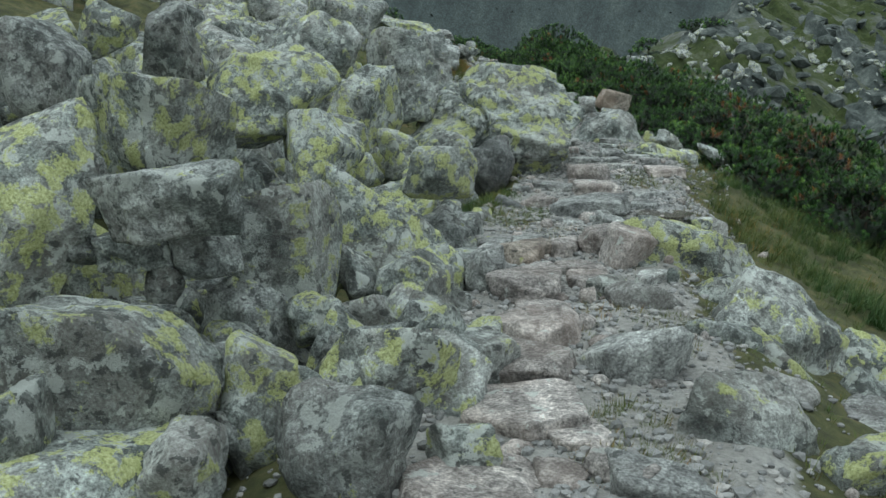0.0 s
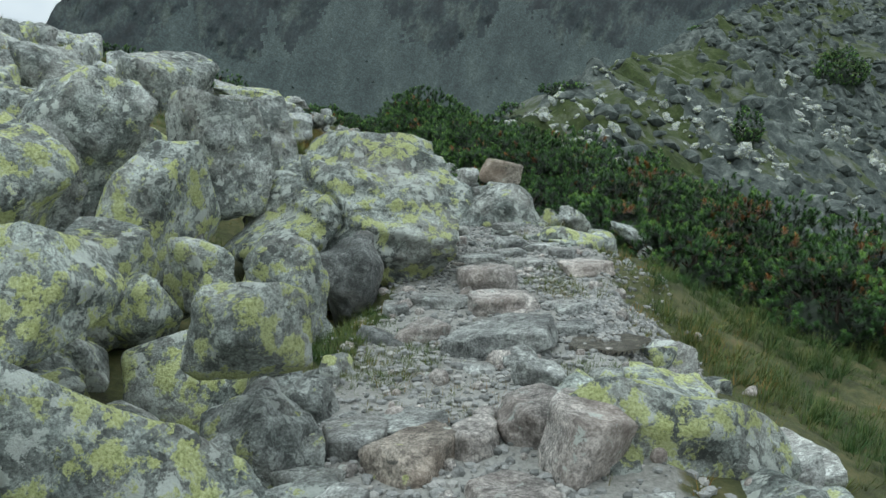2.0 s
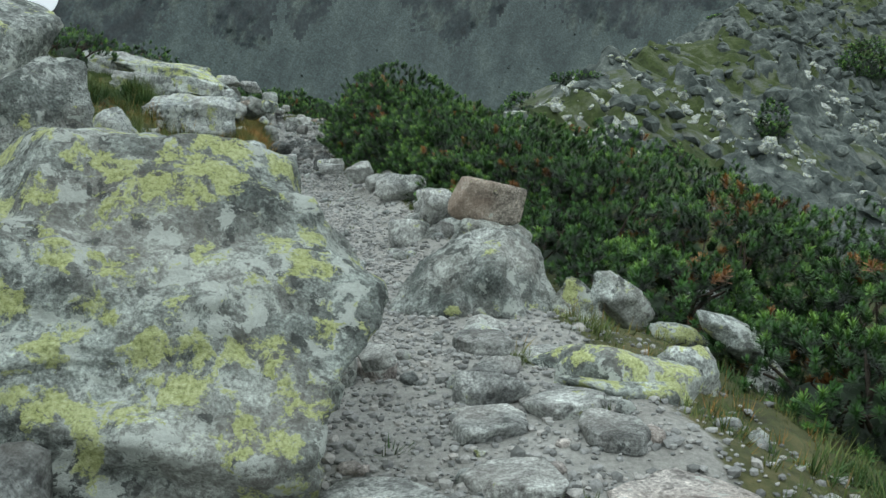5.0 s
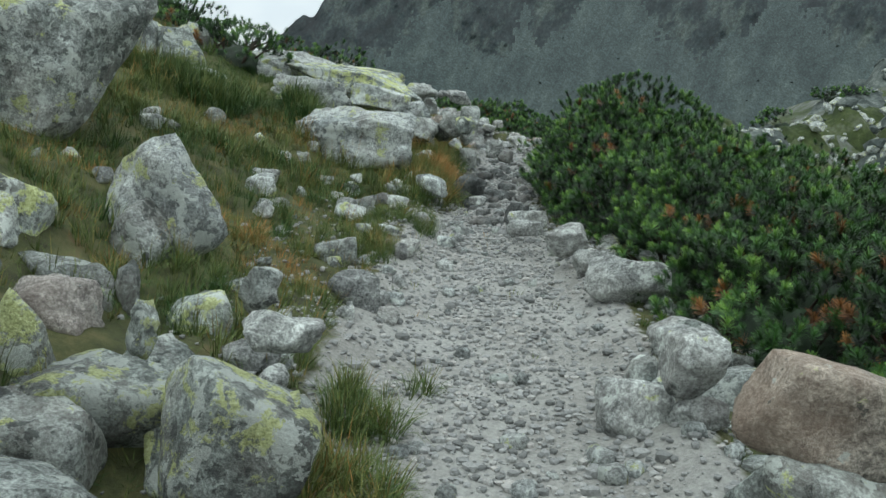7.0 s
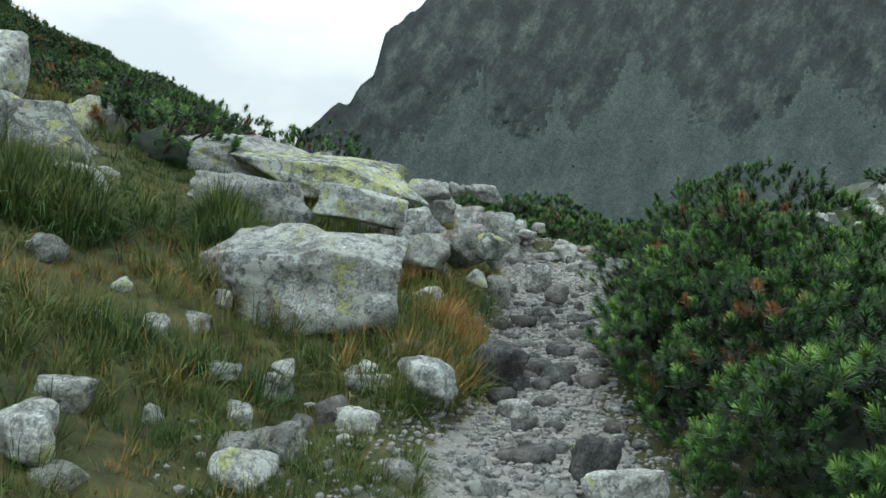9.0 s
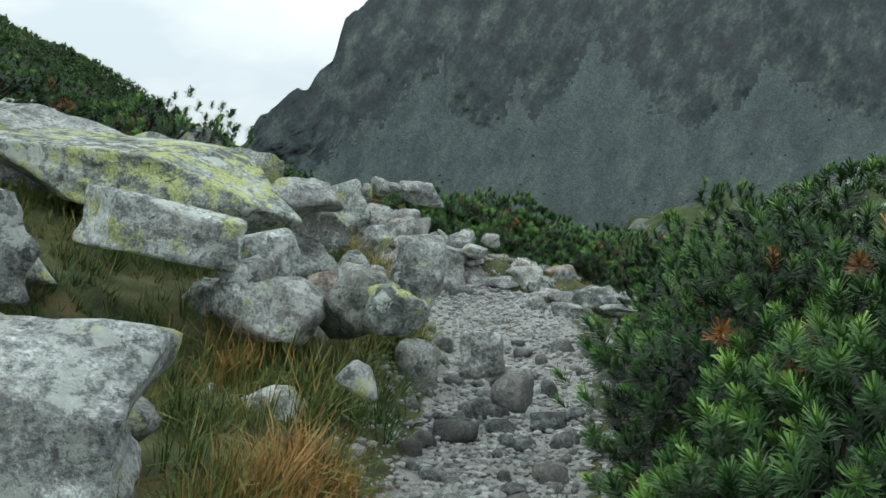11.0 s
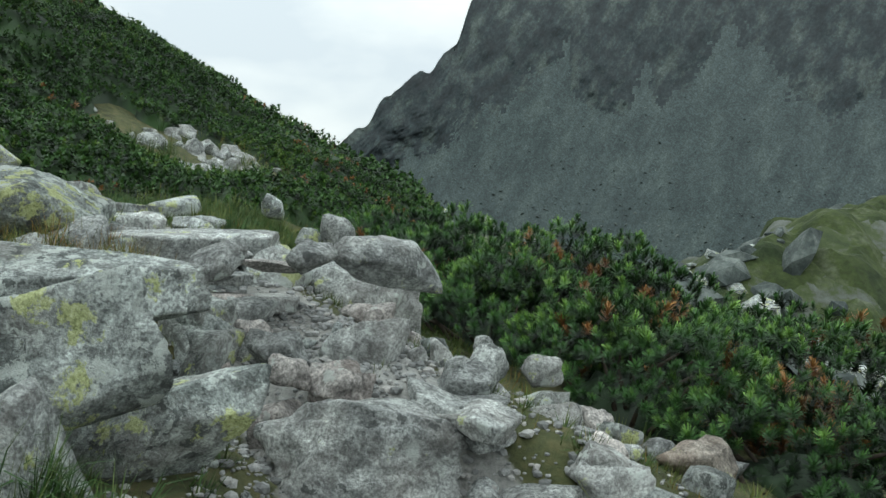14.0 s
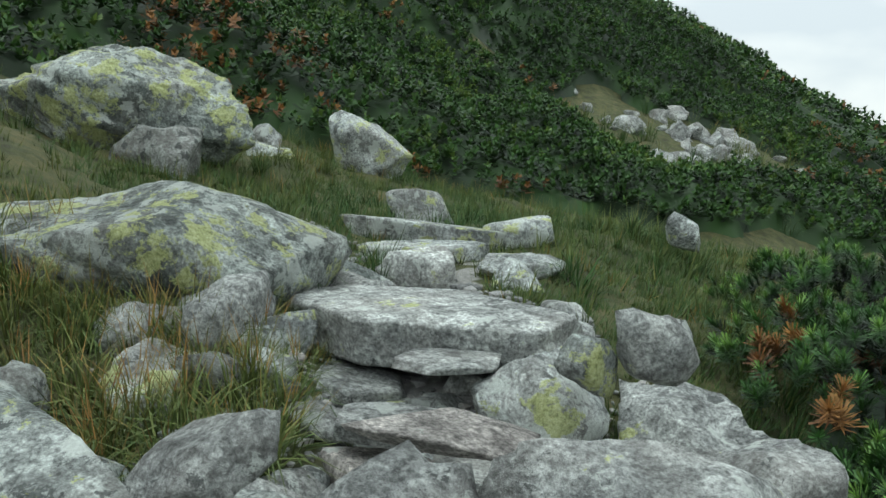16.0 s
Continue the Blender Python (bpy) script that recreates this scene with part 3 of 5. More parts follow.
rock(0.07, 2.75, 0.31, 0.48, 0.37, 0.09, 0, 5, 24, "S", "P")
rock(-2.50, 6.89, 2.13, 0.42, 0.42, 0.30, 0, 0, 25, "R", "L")
rock(-2.13, 7.08, 2.05, 0.44, 0.43, 0.48, 0, 0, 26, "R", "M")
rock(-2.40, 5.33, 1.81, 0.56, 0.49, 0.46, 0, 0, 27, "R", "M")
rock(-1.31, 2.56, 0.56, 0.13, 0.27, 0.38, 0, 0, 28, "R", "L")
rock(-0.88, 2.64, 0.45, 0.33, 0.29, 0.25, 0, 0, 29, "W", "M")
rock(-0.51, 2.54, 0.39, 0.35, 0.30, 0.13, 0, 0, 30, "R", "M")
rock(-1.65, 3.92, 0.93, 0.20, 0.20, 0.12, 0, 0, 31, "B", "M")
rock(-1.41, 3.96, 0.91, 0.34, 0.31, 0.12, 0, 0, 32, "S", "M")
rock(-1.30, 3.98, 0.76, 0.17, 0.17, 0.14, 0, 0, 33, "R", "M")
rock(-0.75, 5.09, 0.56, 0.26, 0.24, 0.21, 0, 0, 34, "B", "L")
rock(-0.66, 4.26, 0.52, 0.27, 0.24, 0.19, 0, 0, 35, "B", "L")
rock(-0.21, 4.76, 0.49, 0.25, 0.22, 0.24, 0, 0, 36, "R", "M")
rock(-0.93, 3.14, 0.48, 0.21, 0.24, 0.33, 0, 0, 37, "R", "M")
rock(0.40, 2.89, 0.37, 0.19, 0.17, 0.07, 0, 0, 38, "B", "P")
rock(0.62, 2.89, 0.39, 0.19, 0.17, 0.13, 0, 0, 39, "B", "P")
rock(0.51, 3.21, 0.33, 0.26, 0.23, 0.06, 0, 0, 40, "S", "P")
rock(0.77, 2.83, 0.28, 0.41, 0.32, 0.12, 0, 10, 41, "R", "G")
rock(0.19, 2.90, 0.34, 0.29, 0.23, 0.08, 0, 12, 42, "S", "P")
rock(1.57, 3.09, 0.19, 0.31, 0.25, 0.23, 0, 0, 43, "B", "L")
rock(2.52, 5.16, -0.02, 0.72, 0.42, 0.42, 0, 25, 44, "B", "L")
rock(1.52, 4.55, 0.27, 0.51, 0.30, 0.20, 0, 20, 45, "B", "M")
rock(-1.17, 8.11, 1.12, 0.85, 0.65, 0.50, -12, 0, 46, "R", "L")
rock(-0.80, 8.02, 0.93, 0.51, 0.45, 0.30, -12, 0, 47, "R", "L")
rock(-0.39, 8.10, 1.06, 0.36, 0.32, 0.34, -12, 0, 48, "B", "L")
rock(0.03, 8.56, 0.93, 0.56, 0.44, 0.53, -12, 0, 49, "B", "L")
rock(0.50, 9.85, 1.36, 1.75, 1.35, 1.02, -4, 8, 50, "S", "L", "", ((0.30, -0.62, 0.72, 0.50), (-0.72, -0.35, 0.6, 0.62), (0.85, -0.1, 0.45, 0.82), (0.2, -0.75, -0.55, 0.62)), (0.95, 0.28, 0.1, -0.16, 0.022, 0.08))
rock(0.50, 9.21, 0.80, 0.40, 0.41, 0.58, -6, 0, 51, "B", "D")
rock(-0.45, 9.88, 1.88, 0.80, 0.62, 0.66, -12, 0, 52, "B", "M")
rock(-1.79, 15.77, 2.82, 1.34, 1.18, 0.89, -12, 8, 54, "R", "M")
rock(-1.21, 7.75, 1.65, 0.46, 0.36, 0.50, -12, 0, 55, "B", "M")
rock(-1.56, 9.72, 2.04, 0.87, 0.60, 0.94, -12, 30, 56, "B", "M")
rock(0.14, 5.65, 0.44, 0.52, 0.45, 0.26, -12, 0, 57, "R", "M")
rock(0.51, 5.32, 0.47, 0.44, 0.34, 0.27, -12, 0, 58, "S", "P")
rock(0.57, 4.90, 0.47, 0.30, 0.24, 0.09, -12, 0, 59, "S", "P")
rock(0.61, 6.59, 0.56, 0.41, 0.20, 0.12, -12, 0, 60, "S", "G")
rock(1.30, 6.06, 0.60, 0.36, 0.28, 0.21, -12, 10, 61, "B", "P")
rock(1.18, 6.44, 0.56, 0.34, 0.27, 0.16, -12, 0, 62, "B", "P")
rock(0.59, 6.25, 0.48, 0.33, 0.26, 0.19, -12, 0, 63, "B", "K")
rock(0.37, 6.49, 0.55, 0.28, 0.22, 0.15, -12, 0, 64, "B", "G")
rock(0.17, 6.09, 0.53, 0.29, 0.14, 0.08, -12, 0, 65, "S", "M")
rock(0.89, 6.35, 0.52, 0.20, 0.16, 0.18, -12, 0, 66, "B", "P")
rock(0.93, 5.82, 0.48, 0.34, 0.17, 0.11, -12, 0, 67, "S", "P")
rock(0.93, 5.54, 0.44, 0.27, 0.24, 0.16, -12, 0, 68, "B", "P")
rock(1.03, 5.22, 0.42, 0.30, 0.27, 0.14, -12, 0, 69, "R", "L")
rock(1.39, 7.09, 0.57, 0.27, 0.21, 0.14, -12, 0, 70, "W", "G")
rock(1.33, 5.50, 0.41, 0.15, 0.12, 0.19, -12, 0, 71, "B", "G")
rock(1.17, 5.00, 0.42, 0.43, 0.18, 0.14, -12, 0, 72, "R", "G")
rock(0.06, 7.06, 0.63, 0.19, 0.17, 0.24, -12, 0, 73, "R", "M")
rock(0.12, 6.34, 0.57, 0.25, 0.22, 0.14, -12, 0, 74, "R", "M")
rock(1.47, 5.46, 0.42, 0.09, 0.09, 0.11, -12, 0, 75, "R", "M")
rock(-0.56, 5.26, 0.55, 0.28, 0.24, 0.20, -12, 0, 76, "R", "L")
rock(-0.20, 5.00, 0.52, 0.34, 0.30, 0.11, -12, 0, 77, "R", "L")
rock(-0.81, 5.47, 0.73, 0.17, 0.31, 0.44, -12, 0, 78, "R", "L")
rock(0.25, 5.37, 0.48, 0.24, 0.21, 0.33, -12, 0, 79, "B", "G")
rock(0.08, 4.98, 0.48, 0.18, 0.16, 0.11, -12, 0, 80, "R", "M")
rock(0.86, 5.08, 0.42, 0.10, 0.09, 0.11, -12, 0, 81, "R", "P")
rock(-1.11, 6.65, 0.94, 0.22, 0.19, 0.26, -12, 0, 82, "R", "M")
rock(1.31, 7.81, 0.60, 0.71, 0.34, 0.17, -6, -6, 83, "S", "G")
rock(1.52, 9.11, 0.77, 0.45, 0.20, 0.15, -6, -4, 84, "S", "P")
rock(1.52, 8.78, 0.72, 0.34, 0.15, 0.11, -6, 0, 85, "S", "G")
rock(2.38, 9.45, 0.71, 0.40, 0.28, 0.15, -6, 3, 86, "S", "P")
rock(1.49, 8.60, 0.66, 0.45, 0.20, 0.14, -6, 0, 87, "S", "P")
rock(1.12, 8.83, 0.67, 0.41, 0.18, 0.12, -6, 3, 88, "S", "G")
rock(0.79, 8.75, 0.67, 0.18, 0.15, 0.13, -6, 0, 89, "B", "G")
rock(0.92, 8.16, 0.57, 0.30, 0.24, 0.18, -6, 0, 90, "B", "P")
rock(0.67, 8.09, 0.45, 0.41, 0.28, 0.19, -6, 20, 91, "S", "D")
rock(2.01, 8.55, 0.57, 0.35, 0.24, 0.12, -6, 0, 92, "S", "G")
rock(1.46, 7.50, 0.47, 0.37, 0.29, 0.16, -6, 0, 93, "W", "G")
rock(1.30, 7.02, 0.41, 0.42, 0.32, 0.24, -6, 0, 94, "B", "P")
rock(1.97, 9.76, 0.81, 0.34, 0.15, 0.10, -6, 0, 95, "S", "G")
rock(1.95, 10.21, 0.89, 0.30, 0.24, 0.11, -6, 0, 96, "S", "G")
rock(2.28, 10.34, 0.89, 0.31, 0.15, 0.10, -6, 0, 97, "S", "G")
rock(2.36, 10.04, 0.85, 0.23, 0.19, 0.11, -6, 0, 98, "S", "G")
rock(2.03, 10.69, 0.95, 0.21, 0.19, 0.09, -6, 0, 99, "B", "G")
rock(0.57, 7.43, 0.37, 0.30, 0.15, 0.10, -6, 0, 100, "B", "G")
rock(0.77, 7.92, 0.42, 0.18, 0.15, 0.09, -6, 0, 101, "B", "P")
rock(0.79, 7.51, 0.45, 0.17, 0.13, 0.12, -6, 0, 102, "B", "P")
rock(0.58, 7.65, 0.40, 0.25, 0.20, 0.07, -6, 0, 103, "S", "P")
rock(0.34, 7.57, 0.49, 0.21, 0.16, 0.19, -6, 0, 104, "R", "M")
rock(1.10, 7.67, 0.46, 0.24, 0.12, 0.07, -6, 0, 105, "S", "G")
rock(1.83, 7.32, 0.40, 0.27, 0.21, 0.12, -6, 0, 106, "B", "G")
rock(1.86, 8.03, 0.58, 0.22, 0.18, 0.10, -6, 0, 107, "S", "G")
rock(1.52, 9.41, 0.83, 0.38, 0.16, 0.07, -6, 0, 108, "S", "G")
rock(0.68, 7.04, 0.38, 0.26, 0.21, 0.13, -6, 0, 109, "B", "G")
rock(1.56, 6.88, 0.36, 0.40, 0.32, 0.12, -6, 0, 110, "S", "P")
rock(1.98, 6.83, 0.39, 0.50, 0.30, 0.21, -6, 14, 111, "R", "L")
rock(0.21, 7.41, 0.47, 0.27, 0.24, 0.21, -6, 0, 112, "R", "M")
rock(0.02, 8.27, 0.53, 0.33, 0.29, 0.28, -6, 0, 113, "R", "M")
rock(-0.18, 7.93, 0.78, 0.36, 0.32, 0.34, -6, 0, 114, "R", "L")
rock(-0.57, 8.35, 0.91, 0.25, 0.23, 0.28, -6, 0, 115, "R", "L")
rock(-1.24, 8.59, 1.05, 0.64, 0.56, 0.48, -6, 0, 116, "R", "L")
rock(0.27, 6.91, 0.44, 0.31, 0.28, 0.11, -6, 0, 117, "B", "G")
rock(1.12, 7.47, 0.46, 0.17, 0.13, 0.12, -6, 0, 118, "B", "G")
rock(-0.12, 13.08, 1.51, 0.23, 0.18, 0.27, 7, 0, 121, "R", "L")
rock(0.76, 12.78, 1.28, 0.48, 0.37, 0.30, 7, 14, 122, "R", "L")
rock(0.24, 12.62, 1.25, 0.31, 0.27, 0.25, 7, 0, 123, "R", "M")
rock(2.33, 14.41, 1.24, 0.36, 0.29, 0.22, 7, 0, 128, "R", "G")
rock(2.25, 13.63, 1.18, 0.22, 0.17, 0.10, 7, 0, 129, "B", "G")
rock(2.12, 15.34, 1.38, 0.45, 0.35, 0.18, 7, 6, 130, "B", "G")
rock(1.99, 15.90, 1.44, 0.34, 0.27, 0.16, 7, 0, 131, "B", "G")
rock(1.80, 16.27, 1.49, 0.28, 0.22, 0.16, 7, 0, 132, "B", "G")
rock(1.52, 16.70, 1.51, 0.25, 0.12, 0.08, 7, 0, 133, "S", "G")
rock(0.65, 14.95, 1.39, 0.27, 0.21, 0.19, 7, 0, 134, "R", "G")
rock(0.23, 14.43, 1.37, 0.22, 0.20, 0.18, 7, 0, 135, "R", "M")
rock(0.36, 15.68, 1.52, 0.25, 0.20, 0.19, 7, 0, 136, "R", "M")
rock(0.70, 16.21, 1.47, 0.20, 0.16, 0.12, 7, 0, 137, "R", "G")
rock(-0.28, 16.51, 1.64, 0.17, 0.15, 0.12, 7, 0, 138, "R", "M")
rock(0.53, 13.64, 1.30, 0.22, 0.18, 0.09, 7, 0, 139, "S", "G")
rock(0.79, 15.57, 1.45, 0.07, 0.06, 0.09, 7, 0, 140, "R", "G")
rock(2.18, 11.50, 0.79, 0.24, 0.19, 0.17, -4, 0, 141, "B", "G")
rock(2.06, 10.81, 0.73, 0.32, 0.25, 0.18, -4, 0, 142, "R", "G")
rock(2.45, 10.99, 0.78, 0.34, 0.24, 0.10, -4, 0, 143, "S", "G")
rock(2.61, 10.54, 0.78, 0.57, 0.38, 0.20, -4, 14, 144, "R", "L")
rock(1.57, 10.92, 0.84, 0.17, 0.15, 0.13, -4, 0, 145, "B", "P")
rock(1.44, 10.81, 0.83, 0.12, 0.12, 0.16, -4, 0, 146, "R", "M")
rock(3.64, 11.36, 0.47, 0.26, 0.21, 0.19, -4, 0, 147, "R", "W")
rock(3.96, 12.90, 0.58, 0.33, 0.27, 0.12, -4, 0, 148, "S", "G")
rock(2.04, 10.29, 0.70, 0.48, 0.21, 0.14, -8, 6, 149, "S", "G")
rock(1.64, 10.31, 0.68, 0.33, 0.14, 0.09, -8, 0, 150, "S", "G")
rock(2.12, 11.07, 0.78, 0.16, 0.13, 0.07, -4, 0, 151, "B", "G")
rock(2.46, 10.44, 0.75, 0.17, 0.14, 0.09, -4, 0, 152, "B", "G")
rock(-1.84, 19.26, 2.74, 0.38, 0.27, 0.27, 9, 0, 159, "R", "W")
rock(-3.04, 20.12, 3.34, 0.43, 0.34, 0.28, 9, 0, 160, "R", "W")
rock(0.86, 18.96, 1.67, 0.32, 0.25, 0.29, 9, 8, 161, "B", "D")
rock(0.63, 18.10, 1.76, 0.27, 0.21, 0.15, 9, 0, 162, "R", "W")
rock(0.41, 18.55, 1.84, 0.22, 0.17, 0.13, 9, 0, 163, "R", "M")
rock(-0.09, 17.53, 1.76, 0.12, 0.11, 0.09, 9, 0, 164, "R", "W")
rock(0.14, 16.99, 1.61, 0.24, 0.19, 0.12, 9, 0, 165, "R", "W")
rock(-0.51, 16.88, 1.85, 0.20, 0.16, 0.10, 9, 10, 166, "S", "W")
rock(0.22, 17.37, 1.70, 0.10, 0.09, 0.08, 9, 0, 167, "R", "W")
rock(0.40, 17.63, 1.68, 0.18, 0.14, 0.09, 9, 10, 168, "S", "W")
rock(-0.31, 17.81, 1.90, 0.23, 0.11, 0.06, 9, 0, 169, "S", "W")
rock(-0.59, 18.17, 1.99, 0.15, 0.13, 0.08, 9, 0, 170, "R", "W")
rock(-0.90, 17.71, 2.03, 0.13, 0.12, 0.08, 9, 0, 171, "R", "W")
rock(0.33, 18.11, 1.75, 0.22, 0.11, 0.07, 9, 0, 172, "S", "W")
rock(-0.47, 16.64, 1.68, 0.09, 0.07, 0.06, 9, 0, 173, "R", "W")
rock(-0.03, 17.02, 1.58, 0.08, 0.07, 0.08, 9, 0, 174, "R", "W")
rock(-0.30, 17.18, 1.73, 0.08, 0.07, 0.08, 9, 0, 175, "R", "W")
rock(-0.00, 17.84, 1.81, 0.10, 0.08, 0.06, 9, 0, 176, "R", "W")
rock(-0.49, 16.55, 1.61, 0.13, 0.11, 0.11, 9, 0, 177, "R", "L")
rock(1.05, 18.02, 1.62, 0.14, 0.10, 0.06, 9, 0, 178, "S", "G")
rock(1.41, 17.47, 1.57, 0.16, 0.11, 0.14, 9, 20, 179, "S", "D")
rock(1.51, 17.09, 1.55, 0.29, 0.13, 0.09, 9, 0, 180, "S", "G")
rock(0.49, 24.78, 2.49, 0.23, 0.18, 0.11, 9, 0, 187, "R", "G")
rock(0.55, 24.67, 2.39, 0.30, 0.15, 0.11, 9, 0, 188, "S", "G")
rock(0.62, 24.65, 2.31, 0.25, 0.20, 0.13, 9, -8, 189, "S", "G")
rock(1.07, 24.67, 2.23, 0.27, 0.21, 0.15, 9, 0, 191, "B", "G")
rock(1.30, 24.32, 2.04, 0.32, 0.16, 0.09, 9, 0, 192, "B", "G")
rock(1.39, 24.04, 2.01, 0.23, 0.19, 0.10, 9, 0, 198, "B", "G")
rock(-1.43, 23.61, 3.19, 0.48, 0.33, 0.35, 9, 8, 202, "B", "M")
rock(-0.22, 22.37, 2.39, 0.18, 0.14, 0.12, 9, 0, 203, "R", "M")
rock(0.20, 21.41, 2.31, 0.17, 0.14, 0.21, 9, 0, 204, "R", "M")
rock(0.34, 21.41, 2.26, 0.10, 0.08, 0.10, 9, 0, 205, "B", "M")
rock(0.51, 21.65, 2.18, 0.14, 0.11, 0.09, 9, 0, 206, "R", "M")
rock(0.44, 24.12, 2.09, 0.15, 0.12, 0.14, 9, 0, 207, "B", "P")
rock(0.60, 24.00, 2.05, 0.19, 0.15, 0.14, 9, 0, 208, "B", "D")
rock(0.68, 24.36, 2.13, 0.16, 0.13, 0.11, 9, 0, 209, "B", "G")
rock(0.27, 24.12, 2.08, 0.10, 0.08, 0.09, 9, 0, 210, "B", "P")
rock(-0.03, 24.01, 2.14, 0.18, 0.15, 0.14, 9, 0, 211, "R", "G")
rock(0.65, 19.84, 2.13, 0.15, 0.12, 0.09, 6, 10, 219, "R", "W")
rock(-0.48, 21.26, 2.63, 0.21, 0.16, 0.14, 6, 0, 221, "R", "M")
rock(0.41, 20.83, 2.42, 0.16, 0.13, 0.20, 6, 0, 222, "R", "M")
rock(0.07, 19.28, 2.09, 0.21, 0.16, 0.11, 6, 0, 223, "R", "M")
rock(1.16, 20.40, 1.99, 0.17, 0.14, 0.10, 6, 0, 224, "B", "D")
rock(1.01, 20.79, 2.09, 0.20, 0.14, 0.15, 6, 0, 225, "S", "G")
rock(-0.27, 24.65, 2.59, 0.29, 0.23, 0.17, 22, 6, 230, "B", "G")
rock(-0.57, 24.92, 2.71, 0.31, 0.24, 0.14, 22, 0, 231, "R", "G")
rock(0.07, 24.50, 2.49, 0.27, 0.21, 0.14, 22, 0, 232, "B", "P")
rock(-0.10, 24.39, 2.52, 0.16, 0.13, 0.10, 22, 0, 233, "B", "P")
rock(-0.89, 25.68, 2.84, 0.19, 0.15, 0.12, 22, 0, 235, "R", "G")
rock(-0.68, 25.65, 2.87, 0.15, 0.12, 0.12, 22, 0, 236, "B", "G")
rock(0.45, 24.56, 2.51, 0.32, 0.14, 0.08, 22, 20, 237, "S", "G")
rock(0.34, 25.04, 2.53, 0.11, 0.09, 0.14, 22, 0, 238, "R", "G")
rock(0.46, 24.82, 2.50, 0.13, 0.10, 0.12, 22, 0, 239, "B", "G")
rock(0.57, 24.92, 2.51, 0.17, 0.12, 0.22, 22, 15, 240, "B", "G")
rock(0.27, 24.90, 2.52, 0.09, 0.07, 0.07, 22, 0, 241, "B", "G")
rock(0.22, 25.33, 2.60, 0.15, 0.12, 0.14, 22, 0, 242, "B", "M")
rock(0.44, 25.39, 2.50, 0.08, 0.07, 0.08, 22, 0, 243, "B", "G")
rock(0.79, 25.01, 2.49, 0.16, 0.11, 0.10, 22, 0, 244, "B", "G")
rock(-0.95, 25.33, 2.83, 0.37, 0.14, 0.05, 22, -3, 246, "S", "W")
rock(-0.75, 25.07, 2.78, 0.28, 0.12, 0.08, 22, 0, 247, "S", "G")
rock(-0.56, 25.17, 2.77, 0.24, 0.17, 0.10, 22, 0, 248, "S", "G")
rock(-0.50, 24.69, 2.70, 0.04, 0.04, 0.06, 22, 0, 249, "R", "G")
rock(-0.59, 24.69, 2.66, 0.13, 0.11, 0.12, 22, 0, 250, "B", "G")
rock(0.69, 24.35, 2.42, 0.18, 0.13, 0.15, 17, 12, 252, "S", "G")
rock(0.01, 24.60, 2.44, 0.27, 0.21, 0.13, 17, 0, 253, "B", "P")
rock(-4.58, 26.98, 3.30, 0.36, 0.28, 0.21, 48, 0, 257, "B", "W")
rock(-5.14, 27.23, 3.48, 0.25, 0.20, 0.19, 48, 0, 258, "B", "W")
rock(-0.69, 25.03, 2.67, 0.34, 0.26, 0.11, 48, 0, 266, "R", "P")
rock(-0.76, 24.81, 2.68, 0.19, 0.15, 0.08, 48, 15, 267, "W", "G")
rock(-1.51, 24.97, 2.75, 0.21, 0.17, 0.13, 48, 0, 268, "R", "M")
rock(-1.53, 25.23, 2.76, 0.17, 0.13, 0.06, 48, 0, 269, "S", "G")
rock(-1.24, 25.27, 2.74, 0.38, 0.16, 0.12, 48, 4, 270, "S", "G")
rock(-1.41, 25.51, 2.75, 0.15, 0.12, 0.07, 48, 0, 271, "B", "G")
rock(-0.98, 25.53, 2.75, 0.15, 0.12, 0.06, 48, 0, 272, "R", "G")
rock(-0.83, 24.90, 2.72, 0.07, 0.05, 0.05, 48, 0, 273, "B", "W")
rock(-1.36, 24.38, 2.72, 0.17, 0.17, 0.26, 48, 0, 274, "R", "M")
rock(-0.38, 7.21, 0.68, 0.73, 0.62, 0.58, -6, 0, 275, "R", "L")
rock(0.55, 13.67, 1.53, 0.16, 0.13, 0.14, 8, 10, 277, "B", "M")
rock(0.78, 13.22, 1.44, 0.27, 0.21, 0.10, 8, 10, 278, "B", "G")
rock(0.19, 13.31, 1.57, 0.07, 0.11, 0.17, 8, 0, 279, "B", "M")
rock(0.33, 13.12, 1.46, 0.11, 0.12, 0.18, 8, 0, 280, "B", "L")
rock(-2.87, 19.19, 3.19, 0.48, 0.33, 0.36, 8, 0, 282, "B", "L")
rock(2.32, 14.43, 1.25, 0.37, 0.29, 0.22, 8, 6, 283, "R", "L")
rock(-0.25, 18.75, 2.27, 1.12, 0.60, 0.42, 9, 5, 287, "C", "W")
rock(-0.94, 19.80, 2.65, 0.79, 0.25, 0.33, 9, 6, 293, "S", "W")
rock(0.04, 21.39, 2.81, 0.38, 0.27, 0.19, 9, 0, 294, "B", "W")
rock(-1.27, 3.10, 0.67, 0.89, 0.72, 0.54, 0, 0, 401, "R", "L")
rock(-0.34, 5.55, 0.83, 0.72, 0.58, 0.68, 0, 0, 402, "R", "L")
rock(-0.91, 9.00, 1.41, 0.89, 0.71, 0.80, -3, 0, 403, "R", "L")
rock(-0.04, 6.20, 1.10, 0.48, 0.38, 0.21, -3, 0, 404, "R", "L")
rock(0.65, 10.60, 1.21, 1.41, 1.13, 0.80, -4, 8, 405, "R", "L")
rock(-0.30, 12.60, 1.97, 0.86, 0.54, 0.73, -4, 4, 406, "B", "M")
rock(-0.24, 14.60, 1.84, 0.49, 0.33, 0.44, -4, -22, 407, "B", "W")
